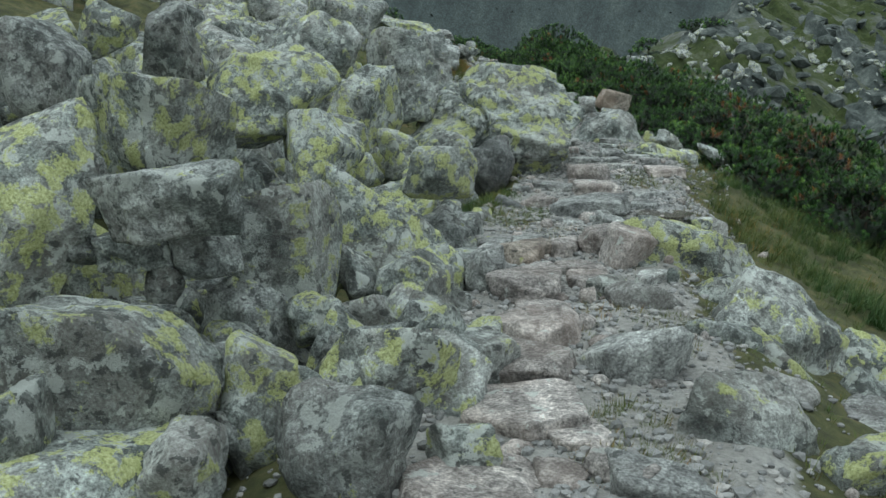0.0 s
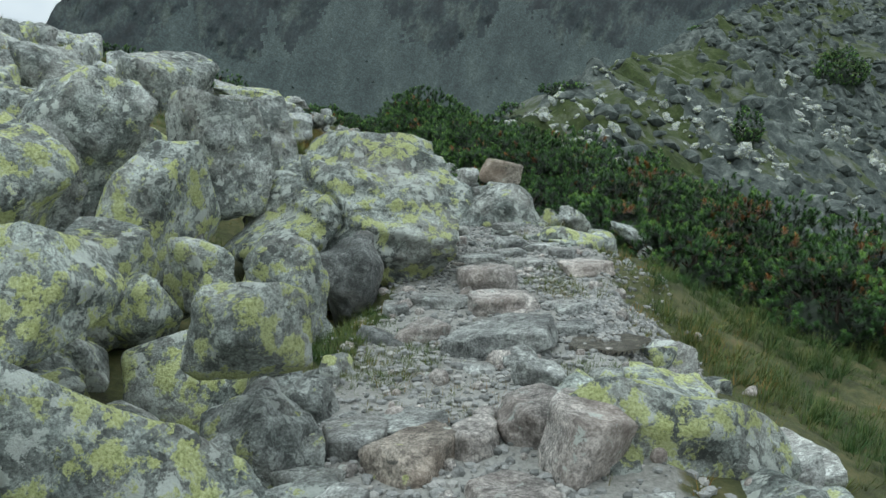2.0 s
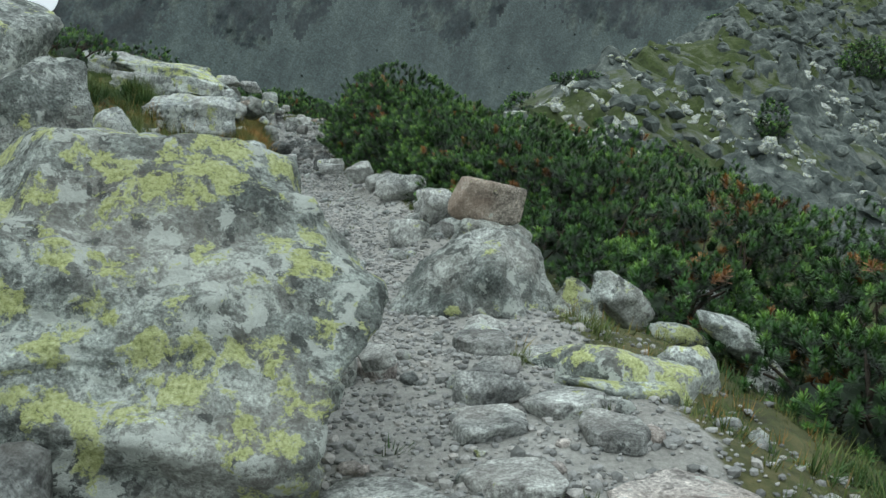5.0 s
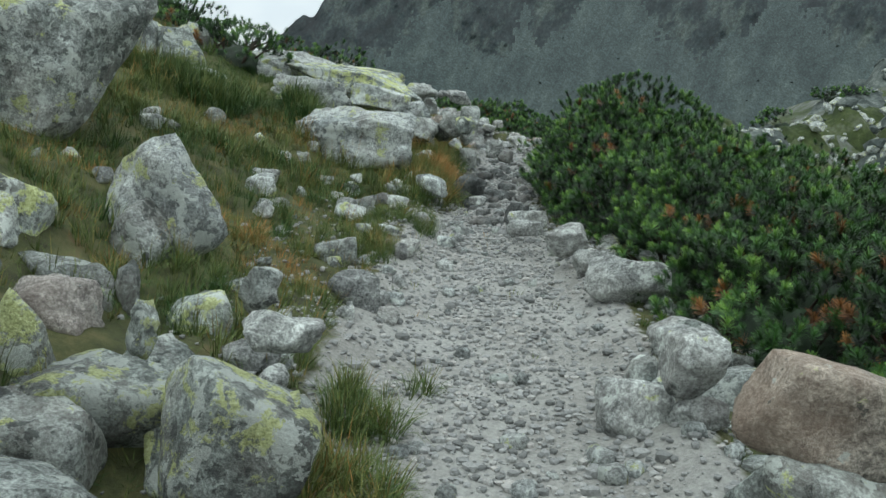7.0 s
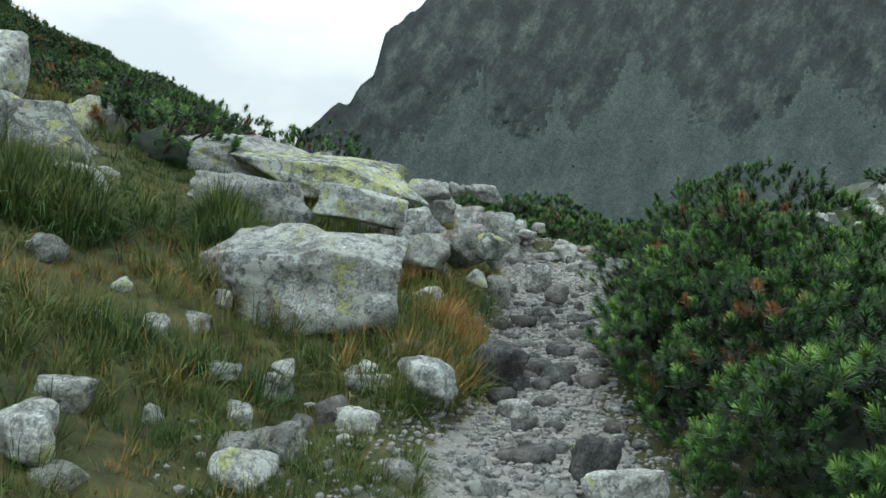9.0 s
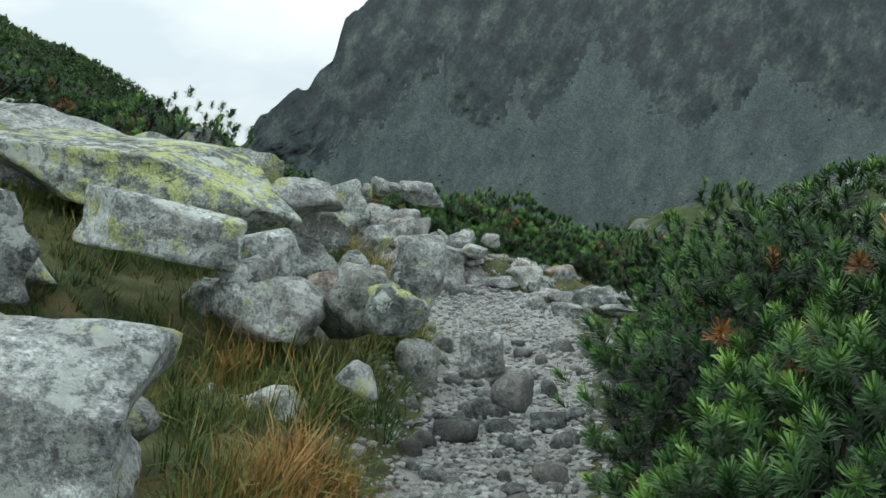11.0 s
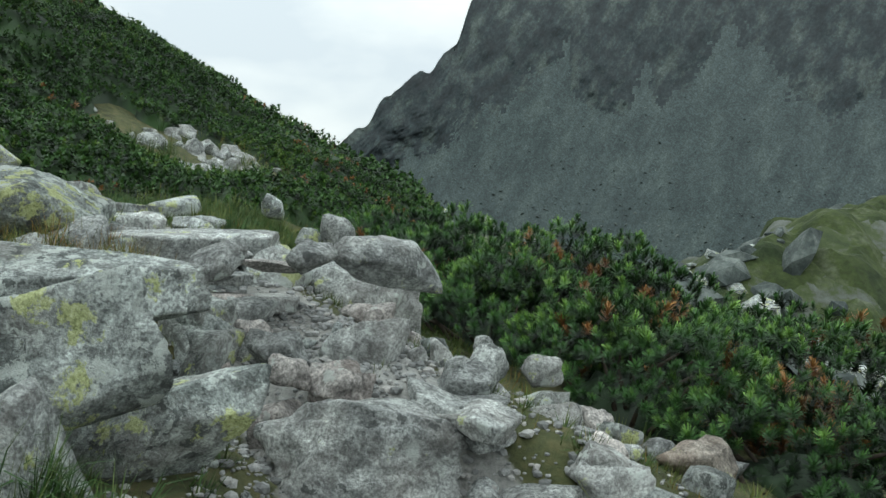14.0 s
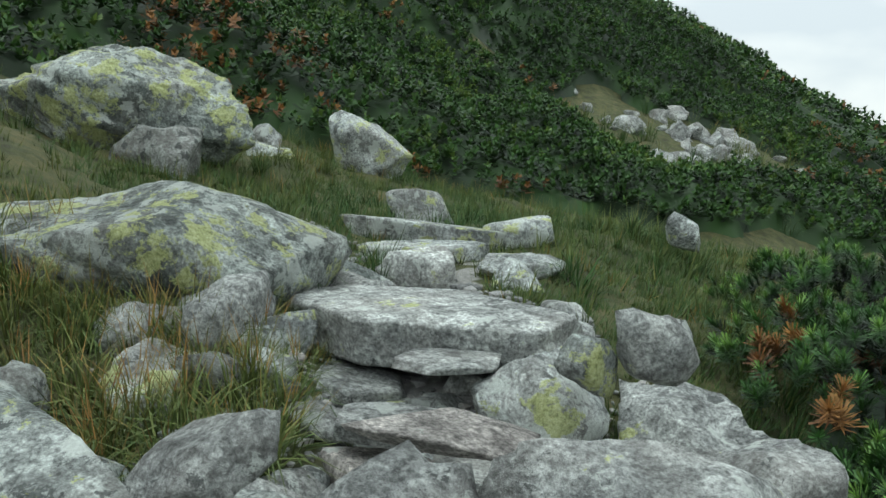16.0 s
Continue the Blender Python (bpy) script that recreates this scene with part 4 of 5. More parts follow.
rock(2.20, 11.90, 1.04, 0.91, 0.58, 0.50, -4, 6, 408, "T", "M")
rock(2.47, 12.75, 1.19, 0.47, 0.29, 0.22, -4, 6, 409, "B", "M")
rock(2.45, 12.75, 1.43, 0.45, 0.24, 0.14, -4, 14, 410, "R", "K")
rock(2.22, 13.60, 1.32, 0.25, 0.20, 0.19, -4, 0, 411, "R", "G")
rock(2.80, 11.90, 0.93, 0.35, 0.24, 0.20, -4, 32, 412, "B", "L")
rock(3.08, 11.90, 0.85, 0.41, 0.20, 0.16, -4, 34, 413, "B", "M")
rock(3.28, 11.60, 0.80, 0.38, 0.19, 0.13, -4, 32, 414, "B", "L")
rock(3.47, 11.40, 0.73, 0.41, 0.21, 0.12, -4, 30, 415, "B", "M")
rock(3.04, 10.90, 0.70, 0.32, 0.21, 0.22, -4, 26, 416, "B", "M")
rock(2.58, 10.50, 0.77, 0.53, 0.32, 0.09, -4, 12, 417, "B", "L")
rock(2.02, 10.55, 0.84, 0.29, 0.23, 0.12, -4, 0, 418, "R", "G")
rock(2.44, 10.90, 0.81, 0.35, 0.21, 0.08, -4, -4, 419, "B", "L")
rock(2.11, 11.20, 0.88, 0.24, 0.17, 0.09, -4, 8, 420, "B", "W")
rock(1.57, 10.60, 0.94, 0.14, 0.09, 0.10, -4, -20, 421, "B", "G")
rock(-0.27, 13.30, 1.30, 0.20, 0.14, 0.15, 2, 0, 422, "R", "M")
rock(-0.23, 13.50, 1.42, 0.37, 0.29, 0.30, 2, 8, 423, "B", "P")
rock(0.13, 12.90, 1.21, 0.35, 0.25, 0.25, 2, 0, 424, "R", "M")
rock(0.70, 12.90, 1.24, 0.47, 0.35, 0.26, 2, 8, 425, "R", "L")
rock(0.83, 12.20, 1.16, 0.52, 0.38, 0.17, 2, 10, 426, "B", "K")
rock(0.99, 11.50, 1.15, 0.50, 0.36, 0.20, 2, 6, 427, "R", "L")
rock(-1.84, 21.30, 3.10, 1.79, 0.83, 0.48, 9, 8, 428, "C", "W", "", (), (0.2, 0.3, 0.95, -0.02, 0.02, 0.05))
rock(-0.75, 21.20, 2.98, 1.54, 0.61, 0.28, 9, 14, 429, "C", "L")
rock(-2.76, 20.00, 2.91, 1.17, 0.73, 0.66, 9, 4, 430, "B", "L")
rock(-2.18, 19.70, 2.74, 0.59, 0.37, 0.24, 9, -8, 431, "B", "W")
rock(-0.95, 19.90, 2.62, 0.86, 0.44, 0.17, 9, 10, 432, "B", "W")
rock(-0.27, 20.30, 2.68, 0.66, 0.33, 0.12, 9, 12, 433, "S", "W")
rock(0.16, 20.40, 2.35, 0.44, 0.28, 0.17, 9, 8, 434, "B", "W")
rock(0.09, 20.60, 2.52, 0.33, 0.20, 0.20, 9, 0, 435, "R", "W")
rock(0.51, 20.50, 2.34, 0.30, 0.24, 0.24, 9, 10, 436, "B", "M")
rock(0.64, 21.20, 2.41, 0.30, 0.21, 0.35, 9, 0, 437, "B", "M")
rock(-0.17, 21.60, 2.70, 0.74, 0.37, 0.10, 9, 8, 438, "S", "M")
rock(-0.76, 21.97, 2.88, 0.88, 0.47, 0.45, 8, 10, 439, "B", "L")
rock(-0.08, 21.30, 2.49, 0.57, 0.30, 0.21, 8, 12, 440, "B", "M", "", ((0.35, -0.3, 0.85, 0.5),))
rock(0.06, 20.40, 2.42, 0.25, 0.18, 0.21, 8, 0, 441, "R", "W")
rock(0.32, 20.57, 2.37, 0.25, 0.16, 0.12, 8, -18, 442, "B", "K")
rock(0.72, 20.18, 2.35, 0.22, 0.16, 0.14, 8, 0, 443, "B", "L")
rock(0.65, 21.18, 2.04, 0.22, 0.15, 0.22, 8, 6, 444, "B", "M")
rock(-0.51, 22.05, 2.64, 0.40, 0.25, 0.16, 8, 4, 445, "R", "M")
rock(-0.47, 21.18, 2.60, 0.25, 0.18, 0.17, 8, 0, 446, "R", "M")
rock(-1.24, 24.00, 2.82, 1.79, 0.72, 0.27, 10, -3, 447, "C", "M")
rock(-0.53, 23.40, 2.70, 0.98, 0.29, 0.23, 10, -20, 448, "S", "M")
rock(-0.22, 23.75, 2.46, 0.69, 0.36, 0.20, 10, -14, 449, "B", "M")
rock(0.26, 24.23, 2.27, 0.72, 0.33, 0.35, 10, -2, 450, "S", "G", "", ((-0.6, -0.5, 0.6, 0.75), (0.2, -0.9, 0.4, 0.8)))
rock(-0.34, 25.75, 2.63, 0.70, 0.37, 0.40, 10, 4, 451, "B", "G")
rock(0.07, 24.80, 2.60, 0.42, 0.17, 0.14, 10, -32, 452, "B", "G")
rock(0.58, 24.56, 2.39, 0.27, 0.19, 0.09, 10, -4, 453, "S", "G")
rock(0.65, 24.51, 2.31, 0.22, 0.16, 0.08, 10, -8, 454, "S", "G")
rock(-0.36, 22.35, 2.51, 0.18, 0.14, 0.12, 10, 0, 455, "R", "M")
rock(-0.07, 22.12, 2.44, 0.18, 0.14, 0.10, 10, 0, 456, "R", "G")
rock(-0.10, 21.83, 2.46, 0.24, 0.17, 0.16, 10, 0, 457, "B", "M")
rock(0.13, 23.53, 2.23, 0.20, 0.15, 0.08, 10, 8, 458, "B", "M")
rock(1.42, 24.94, 2.22, 0.30, 0.19, 0.15, 10, 12, 459, "B", "K")
rock(0.91, 24.36, 2.16, 0.35, 0.21, 0.08, 10, -6, 460, "B", "G")
rock(1.09, 24.51, 2.27, 0.27, 0.19, 0.13, 10, 0, 461, "B", "G")
rock(1.26, 24.49, 2.18, 0.24, 0.18, 0.08, 10, 8, 462, "B", "M")
rock(1.32, 24.35, 2.04, 0.25, 0.16, 0.12, 10, 10, 463, "B", "G")
rock(1.49, 23.38, 2.03, 0.29, 0.18, 0.08, 10, 10, 464, "S", "G")
rock(1.40, 23.81, 2.07, 0.23, 0.16, 0.09, 10, 0, 465, "B", "G")
rock(1.71, 23.91, 2.06, 0.43, 0.23, 0.12, 10, 16, 466, "B", "M")
rock(2.03, 24.35, 1.99, 0.39, 0.20, 0.07, 10, 14, 467, "B", "G")
rock(1.82, 23.12, 2.06, 0.29, 0.14, 0.04, 10, 8, 468, "B", "M")
rock(2.11, 23.57, 2.02, 0.24, 0.14, 0.22, 10, 14, 469, "B", "M")
rock(-4.51, 25.81, 3.61, 1.51, 0.61, 0.63, 48, 2, 470, "C", "L", "", (), (0.3, 0.2, 0.9, 0.05, 0.015, 0.03))
rock(-1.96, 24.96, 3.08, 1.13, 0.46, 0.32, 48, 4, 471, "C", "L", "", (), (0.2, 0.25, 0.9, -0.03, 0.012, 0.04))
rock(-1.25, 25.55, 2.94, 0.97, 0.39, 0.12, 48, -3, 472, "S", "G", "", (), (0.1, 0.1, 1.0, 0.05, 0.012, 0.05))
rock(-1.94, 25.60, 2.96, 0.63, 0.25, 0.10, 48, 6, 473, "B", "M")
rock(0.13, 24.86, 2.97, 0.49, 0.24, 0.08, 48, 12, 474, "B", "G", "", (), (0.9, 0.3, 0.2, 0.1, 0.014, 0.04))
rock(-0.08, 24.53, 2.95, 0.21, 0.13, 0.10, 48, 0, 475, "R", "G")
rock(-0.44, 24.42, 2.91, 0.29, 0.15, 0.09, 48, -28, 476, "B", "G")
rock(-0.47, 24.98, 2.85, 0.39, 0.24, 0.04, 48, 6, 477, "B", "P")
rock(-0.66, 25.48, 2.91, 0.14, 0.11, 0.16, 48, 0, 478, "R", "G")
rock(-0.47, 25.42, 2.95, 0.15, 0.12, 0.12, 48, 0, 479, "R", "M")
rock(-0.38, 25.56, 3.01, 0.22, 0.14, 0.13, 48, 4, 480, "B", "G")
rock(-0.90, 25.37, 2.86, 0.31, 0.16, 0.04, 48, 0, 481, "S", "G")
rock(-1.26, 24.85, 2.81, 0.20, 0.14, 0.11, 48, 0, 482, "R", "M")
rock(-1.02, 25.03, 2.83, 0.21, 0.13, 0.06, 48, 12, 483, "B", "G")
rock(-1.29, 25.07, 2.82, 0.17, 0.12, 0.07, 48, 0, 484, "S", "P")
rock(-2.08, 24.61, 2.92, 0.31, 0.19, 0.09, 48, 20, 485, "B", "L")
rock(-2.50, 26.60, 3.02, 0.75, 0.38, 0.10, 48, 4, 486, "S", "W")
rock(-2.95, 26.98, 3.11, 0.37, 0.22, 0.18, 48, 0, 487, "R", "W")
rock(-2.21, 26.38, 2.98, 0.57, 0.28, 0.04, 48, -4, 488, "S", "W")
rock(-2.16, 26.94, 3.05, 0.35, 0.18, 0.14, 48, -6, 489, "R", "W")
rock(-1.70, 26.49, 3.03, 0.35, 0.18, 0.10, 48, 4, 490, "B", "W")
rock(-3.88, 25.82, 3.33, 0.44, 0.28, 0.23, 48, -6, 491, "B", "M")
rock(-4.78, 27.90, 3.47, 0.66, 0.27, 0.23, 48, 28, 492, "B", "W")
rock(-4.85, 27.13, 3.30, 0.35, 0.21, 0.18, 48, 0, 493, "R", "W")
rock(-1.87, 27.94, 3.09, 0.20, 0.12, 0.16, 48, 0, 494, "R", "W")

# ---- filler of the boulder field ----
def scattered(n, x0, x1, y0, y1, lo, hi, looks, sink, seed):
    r = np.random.default_rng(seed)
    for k in range(n):
        x, y = r.uniform(x0, x1), r.uniform(y0, y1)
        size = r.uniform(lo, hi)
        rock(x, y, land_at(x, y) + size * sink, size, size * r.uniform(0.7, 1), size * r.uniform(0.55, 0.85), r.uniform(0, 360), r.uniform(-15, 15), 1000 + seed * 200 + k, r.choice(("R", "B")), r.choice(looks))


scattered(95, -3.6, -0.8, 2.0, 12.0, 0.45, 0.95, ("L", "L", "M"), 0.1, 1)
scattered(80, -1.5, 0.2, 2.2, 9.0, 0.25, 0.48, ("L", "M", "M"), 0.3, 2)
scattered(26, -5.5, -2.2, 4.0, 15.0, 0.6, 1.2, ("M", "L"), 0.15, 3)
scattered(30, 1.3, 2.6, 2.5, 8.0, 0.2, 0.42, ("M", "L", "G"), 0.0, 4)
scattered(18, -1.6, -0.2, 22.3, 25.0, 0.25, 0.5, ("M", "G"), 0.1, 5)
scattered(20, -1.2, 0.6, 19.8, 22.4, 0.18, 0.36, ("M", "W"), 0.0, 6)
scattered(26, -0.5, 1.5, 23.9, 25.4, 0.12, 0.26, ("G", "P", "M"), 0.1, 7)
scattered(20, -2.2, -0.4, 24.6, 26.4, 0.16, 0.36, ("G", "W", "M"), 0.05, 8)
scattered(10, 1.2, 2.2, 22.6, 25.0, 0.15, 0.34, ("G", "M"), 0.1, 9)
scattered(14, -4.6, -2.2, 17.4, 21.0, 0.5, 1.1, ("W", "L"), 0.1, 11)
scattered(14, -0.9, 0.4, 11.6, 14.6, 0.3, 0.6, ("L", "M"), 0.0, 10)

scattered(26, -1.5, 0.55, 14.2, 18.4, 0.09, 0.24, ("W", "W", "M", "G"), 0.25, 12)
scattered(18, 0.25, 1.0, 13.0, 17.6, 0.06, 0.16, ("W", "G"), 0.25, 13)
scattered(16, 2.05, 2.6, 13.2, 17.0, 0.12, 0.32, ("G", "M"), 0.15, 14)


def pebbles(name, n, y0, y1, half, lo, hi, look_of, label, seed, level=1, lift=0.15):
    """Loose stones on the path, joined."""
    r = np.random.default_rng(seed)
    shapes = [rock_shape("B", 50 + k, level) for k in range(8)]
    y = r.uniform(y0, y1, n)
    x = np.interp(y, PATH_Y, PATH_X) + np.clip(r.normal(0, 0.62, n), -1.4, 1.4) * np.interp(y, (0, 17, 18.5, 21, 23, 40), (half, half, half * 0.5, half * 0.55, half, half))
    z = land(x, y)
    size = lo + (hi - lo) * r.uniform(0, 1, n) ** 3
    vs, fs, at = [], [], 0
    for k, (v, tris) in enumerate(shapes):
        pick = np.arange(n) % 8 == k
        m = pick.sum()
        a = r.uniform(0, 6.28, m)
        q = v[None] * (size[pick][:, None, None] * np.stack([r.uniform(0.8, 1.3, m), r.uniform(0.7, 1.1, m), r.uniform(0.5, 0.95, m)], -1)[:, None])
        c, s = np.cos(a)[:, None], np.sin(a)[:, None]
        q = np.stack([q[..., 0] * c - q[..., 1] * s + x[pick][:, None], q[..., 0] * s + q[..., 1] * c + y[pick][:, None], q[..., 2] + (z[pick] + lift * size[pick])[:, None]], -1)
        fs.append((tris[None] + at + (np.arange(m) * len(v))[:, None, None]).reshape(-1, 3))
        vs.append(q.reshape(-1, 3))
        at += m * len(v)
    ob = new(name, mesh_of(name, np.concatenate(vs), np.concatenate(fs), [PEBBLE if level == 1 else GRANITE[look_of]], level > 1))
    return tagged(ob, label, "gravel", kind="stuff")


pebbles("gravel", 26000, 9.2, 25.2, 0.95, 0.012, 0.045, "W", "pale grey angular gravel strewn over the footpath", 11)
pebbles("gravel", 900, 9.2, 25.0, 1.1, 0.03, 0.075, "P", "grey stone chips scattered along the footpath", 12)
pebbles("gravel", 9000, 2.2, 9.8, 0.95, 0.012, 0.06, "P", "pinkish gravel packed between the paving stones", 13)
pebbles("path_stones", 300, 9.5, 25.2, 1.0, 0.04, 0.12, "W", "fist-sized loose stones lying on the gravel path", 14, 2, 0.1)
pebbles("path_stones", 170, 2.4, 10.0, 1.2, 0.05, 0.15, "P", "loose broken stones wedged between the paving slabs", 15, 2, 0.1)
pebbles("gravel", 2500, 23.8, 26.2, 1.1, 0.015, 0.06, "P", "pinkish grit between the step stones", 17)
pebbles("path_stones", 130, 17.6, 22.5, 1.0, 0.07, 0.2, "D", "dark broken stones littering the narrow stretch of path", 16, 2, 0.1)


def gravel_patch(n, cx, cy, rx, ry, lo, hi, seed, label):
    """A bed of loose chips beside the slabs."""
    r = np.random.default_rng(seed)
    a, q = r.uniform(0, 6.28, n), np.sqrt(r.uniform(0, 1, n))
    x, y = cx + rx * q * np.cos(a), cy + ry * q * np.sin(a)
    z, size = land(x, y), r.uniform(lo, hi, n)
    v, tris = rock_shape("B", 57, 1)
    k = v[None] * (size[:, None] * r.uniform(0.6, 1.2, (n, 3)))[:, None]
    k = np.einsum("nij,nvj->nvi", turned_to(r.normal(0, 0.3, (n, 3)) + (0, 0, 1), a), k) + np.stack([x, y, z + 0.1 * size], -1)[:, None]
    f = (tris[None] + (np.arange(n) * len(v))[:, None, None]).reshape(-1, 3)
    return tagged(new("gravel", mesh_of("gravel", k.reshape(-1, 3), f, [PEBBLE])), label, "gravel", kind="stuff")


# ---- dwarf pines ----
def shoot(needles, length, needle, width, seed):
    """One bottle-brush shoot of needles, along z."""
    r = np.random.default_rng(seed)
    u = np.linspace(0.0, 1, needles) ** 0.8
    a = np.arange(needles) * 2.399 + r.uniform(0, 0.5, needles)
    lean = np.radians(np.maximum(72 - 46 * u**2 + r.normal(0, 10, needles), 2))
    base = np.stack([0 * u, 0 * u, u * length], -1)
    out = np.stack([np.cos(a) * np.sin(lean), np.sin(a) * np.sin(lean), np.cos(lean)], -1)
    side = np.stack([-np.sin(a), np.cos(a), 0 * a], -1) * width / 2
    tip = base + out * (needle * r.uniform(0.8, 1.15, needles) * (1 - 0.25 * u))[:, None]
    root = base + out * 0.05 * needle
    blunt = (np.arange(needles) % 4 == 0)[:, None]
    return np.where(blunt[:, :, None], np.stack([tip + side, root, tip - side], 1), np.stack([root + side, root - side, tip], 1))


def turned_to(axis, spin):
    """Rotation matrices taking z to the axes (n, 3), with a spin about it."""
    z = axis / np.linalg.norm(axis, axis=1, keepdims=True)
    ref = np.where(np.abs(z[:, 2:]) < 0.9, np.array([[0, 0, 1.0]]), np.array([[1.0, 0, 0]]))
    x = np.cross(ref, z)
    x /= np.linalg.norm(x, axis=1, keepdims=True)
    y = np.cross(z, x)
    c, s = np.cos(spin)[:, None], np.sin(spin)[:, None]
    return np.stack([x * c + y * s, y * c - x * s, z], -1)


def planted(name, places, axes, sizes, tones, kinds, mat, seed):
    """A mesh of many shoots or tufts (templates of triangles)."""
    r = np.random.default_rng(seed)
    rot = turned_to(axes, r.uniform(0, 6.28, len(places)))
    pick = np.arange(len(places)) % len(kinds)
    vs, tone = [], []
    for k, t in enumerate(kinds):
        i = pick == k
        q = np.einsum("nij,tvj->ntvi", rot[i] * sizes[i][:, None, None], t) + places[i][:, None, None]
        vs.append(q.reshape(-1, 3))
        # tips lighter, feet darker: pale new growth, plus lit tops put into the tone
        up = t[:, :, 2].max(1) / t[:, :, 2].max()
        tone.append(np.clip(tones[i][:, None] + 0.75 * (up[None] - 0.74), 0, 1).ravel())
    v = np.concatenate(vs)
    return mesh_of(name, v, np.arange(len(v)).reshape(-1, 3), [mat], False, values={"tone": ("FACE", np.concatenate(tone))})


gravel_patch(1500, 2.3, 8.1, 0.36, 0.75, 0.02, 0.05, 81, "pale loose gravel heaped beside the paving slabs")
gravel_patch(900, 2.2, 6.6, 0.3, 0.5, 0.02, 0.05, 82, "pale loose gravel spilling off the path edge")


def puddle(x, y, rx, ry):
    m, nt, bsdf = material("muddy_water")
    v = world_vector(nt, False)
    nt.links.new(ramp(nt, noise_at(nt, v, 14, 4), [(0.4, (0.10, 0.09, 0.075)), (0.6, (0.16, 0.15, 0.125))]), bsdf.inputs["Base Color"])
    bsdf.inputs["Roughness"].default_value = 0.12
    a = np.arange(40) * 2 * math.pi / 40
    edge = 1 + 0.25 * fbm(np.stack([np.cos(a), np.sin(a), 0 * a], -1) * 1.7 + 4, 3)
    z = land_at(x, y) + 0.022
    rim = np.stack([x + rx * edge * np.cos(a), y + ry * edge * np.sin(a), 0 * a + z], -1)
    rings = np.concatenate([rim, rim - (0, 0, 0.03), [[x, y, z]]])
    i = np.arange(40)
    f = np.concatenate([np.stack([i, (i + 1) % 40, 0 * i + 80], -1), np.stack([i, i + 40, (i + 1) % 40], -1)])
    return tagged(new("puddle", mesh_of("puddle", rings, f, [m], False)), "shallow muddy puddle in the worn path edge", "puddle")


puddle(1.95, 7.65, 0.22, 0.24)

NEAR_SHOOTS = [shoot(64, 0.042, 0.041, 0.0054, k) for k in range(4)]
MID_SHOOTS = [shoot(44, 0.042, 0.041, 0.0076, 10 + k) for k in range(3)]
HILL_SHOOTS = [shoot(10, 0.045, 0.042, 0.026, 30 + k) for k in range(3)]
FAR_SHOOTS = [shoot(9, 0.045, 0.045, 0.034, 20 + k) for k in range(3)]


def branch(points, radius):
    """A tapering bent stem."""
    pts = np.asarray(points, float)
    n, k = len(pts), 6
    rings = []
    for i, p in enumerate(pts):
        t = pts[min(i + 1, n - 1)] - pts[max(i - 1, 0)]
        m = turned_to(t[None], np.zeros(1))[0]
        a = np.arange(k) * 2 * math.pi / k
        rings.append(p + (np.cos(a)[:, None] * m[:, 0] + np.sin(a)[:, None] * m[:, 1]) * radius * (1 - 0.75 * i / (n - 1)))
    q = np.arange(n * k).reshape(n, k)
    nxt = np.roll(q, -1, 1)
    return np.concatenate(rings), np.stack([q[:-1], nxt[:-1], nxt[1:], q[1:]], -1).reshape(-1, 4)


PINES = []


def dwarf_pine(x, y, top, rx, ry, dense=170, rusty=0.02, kinds=None, size=1.0):
    PINES.append((x, y, top, rx, ry, dense * 0.98, rusty * 0.9, kinds or NEAR_SHOOTS, size))


# thicket beside the path
for spec in ((6.3, 8.6, 0.05, 1.4, 1.2), (5.5, 10.2, 0.55, 1.3, 1.2), (4.9, 11.8, 0.95, 1.15, 1.2), (4.3, 13.2, 1.3, 1.1, 1.1)):
    dwarf_pine(*spec, 150, 0.05, MID_SHOOTS, 1.1)
for spec in ((3.7, 14.7, 1.55, 1.2, 1.1), (2.95, 15.3, 1.6, 0.85, 0.9), (3.3, 16.1, 1.85, 1.15, 1.1), (2.95, 17.5, 2.1, 1.2, 1.1), (2.65, 18.9, 2.45, 1.25, 1.1), (2.55, 20.2, 2.68, 1.2, 1.1), (2.55, 21.2, 2.6, 1.05, 0.95)):
    dwarf_pine(*spec, 190, 0.02)
for spec in ((7.6, 10.4, 0.15, 1.5, 1.4), (6.6, 12.4, 0.6, 1.4, 1.3), (5.8, 14.4, 1.0, 1.4, 1.3), (5.1, 16.4, 1.4, 1.4, 1.3), (4.7, 18.4, 1.8, 1.4, 1.3), (4.5, 20.4, 2.1, 1.4, 1.3), (4.3, 22.0, 2.1, 1.4, 1.2)):
    dwarf_pine(*spec, 90, 0.03, MID_SHOOTS, 1.15)
for spec in ((2.45, 18.0, 2.05, 0.85, 0.9), (2.75, 16.8, 1.85, 0.8, 0.8), (2.2, 19.3, 2.4, 0.8, 0.8), (2.4, 22.0, 2.75, 0.75, 0.75)):
    dwarf_pine(*spec, 190, 0.02)
for spec in ((3.9, 11.2, 0.75, 0.8, 0.8), (3.45, 12.5, 1.0, 0.7, 0.8), (3.05, 13.6, 1.2, 0.65, 0.7), (4.6, 9.9, 0.5, 0.8, 0.8)):
    dwarf_pine(*spec, 190, 0.04, MID_SHOOTS, 1.05)
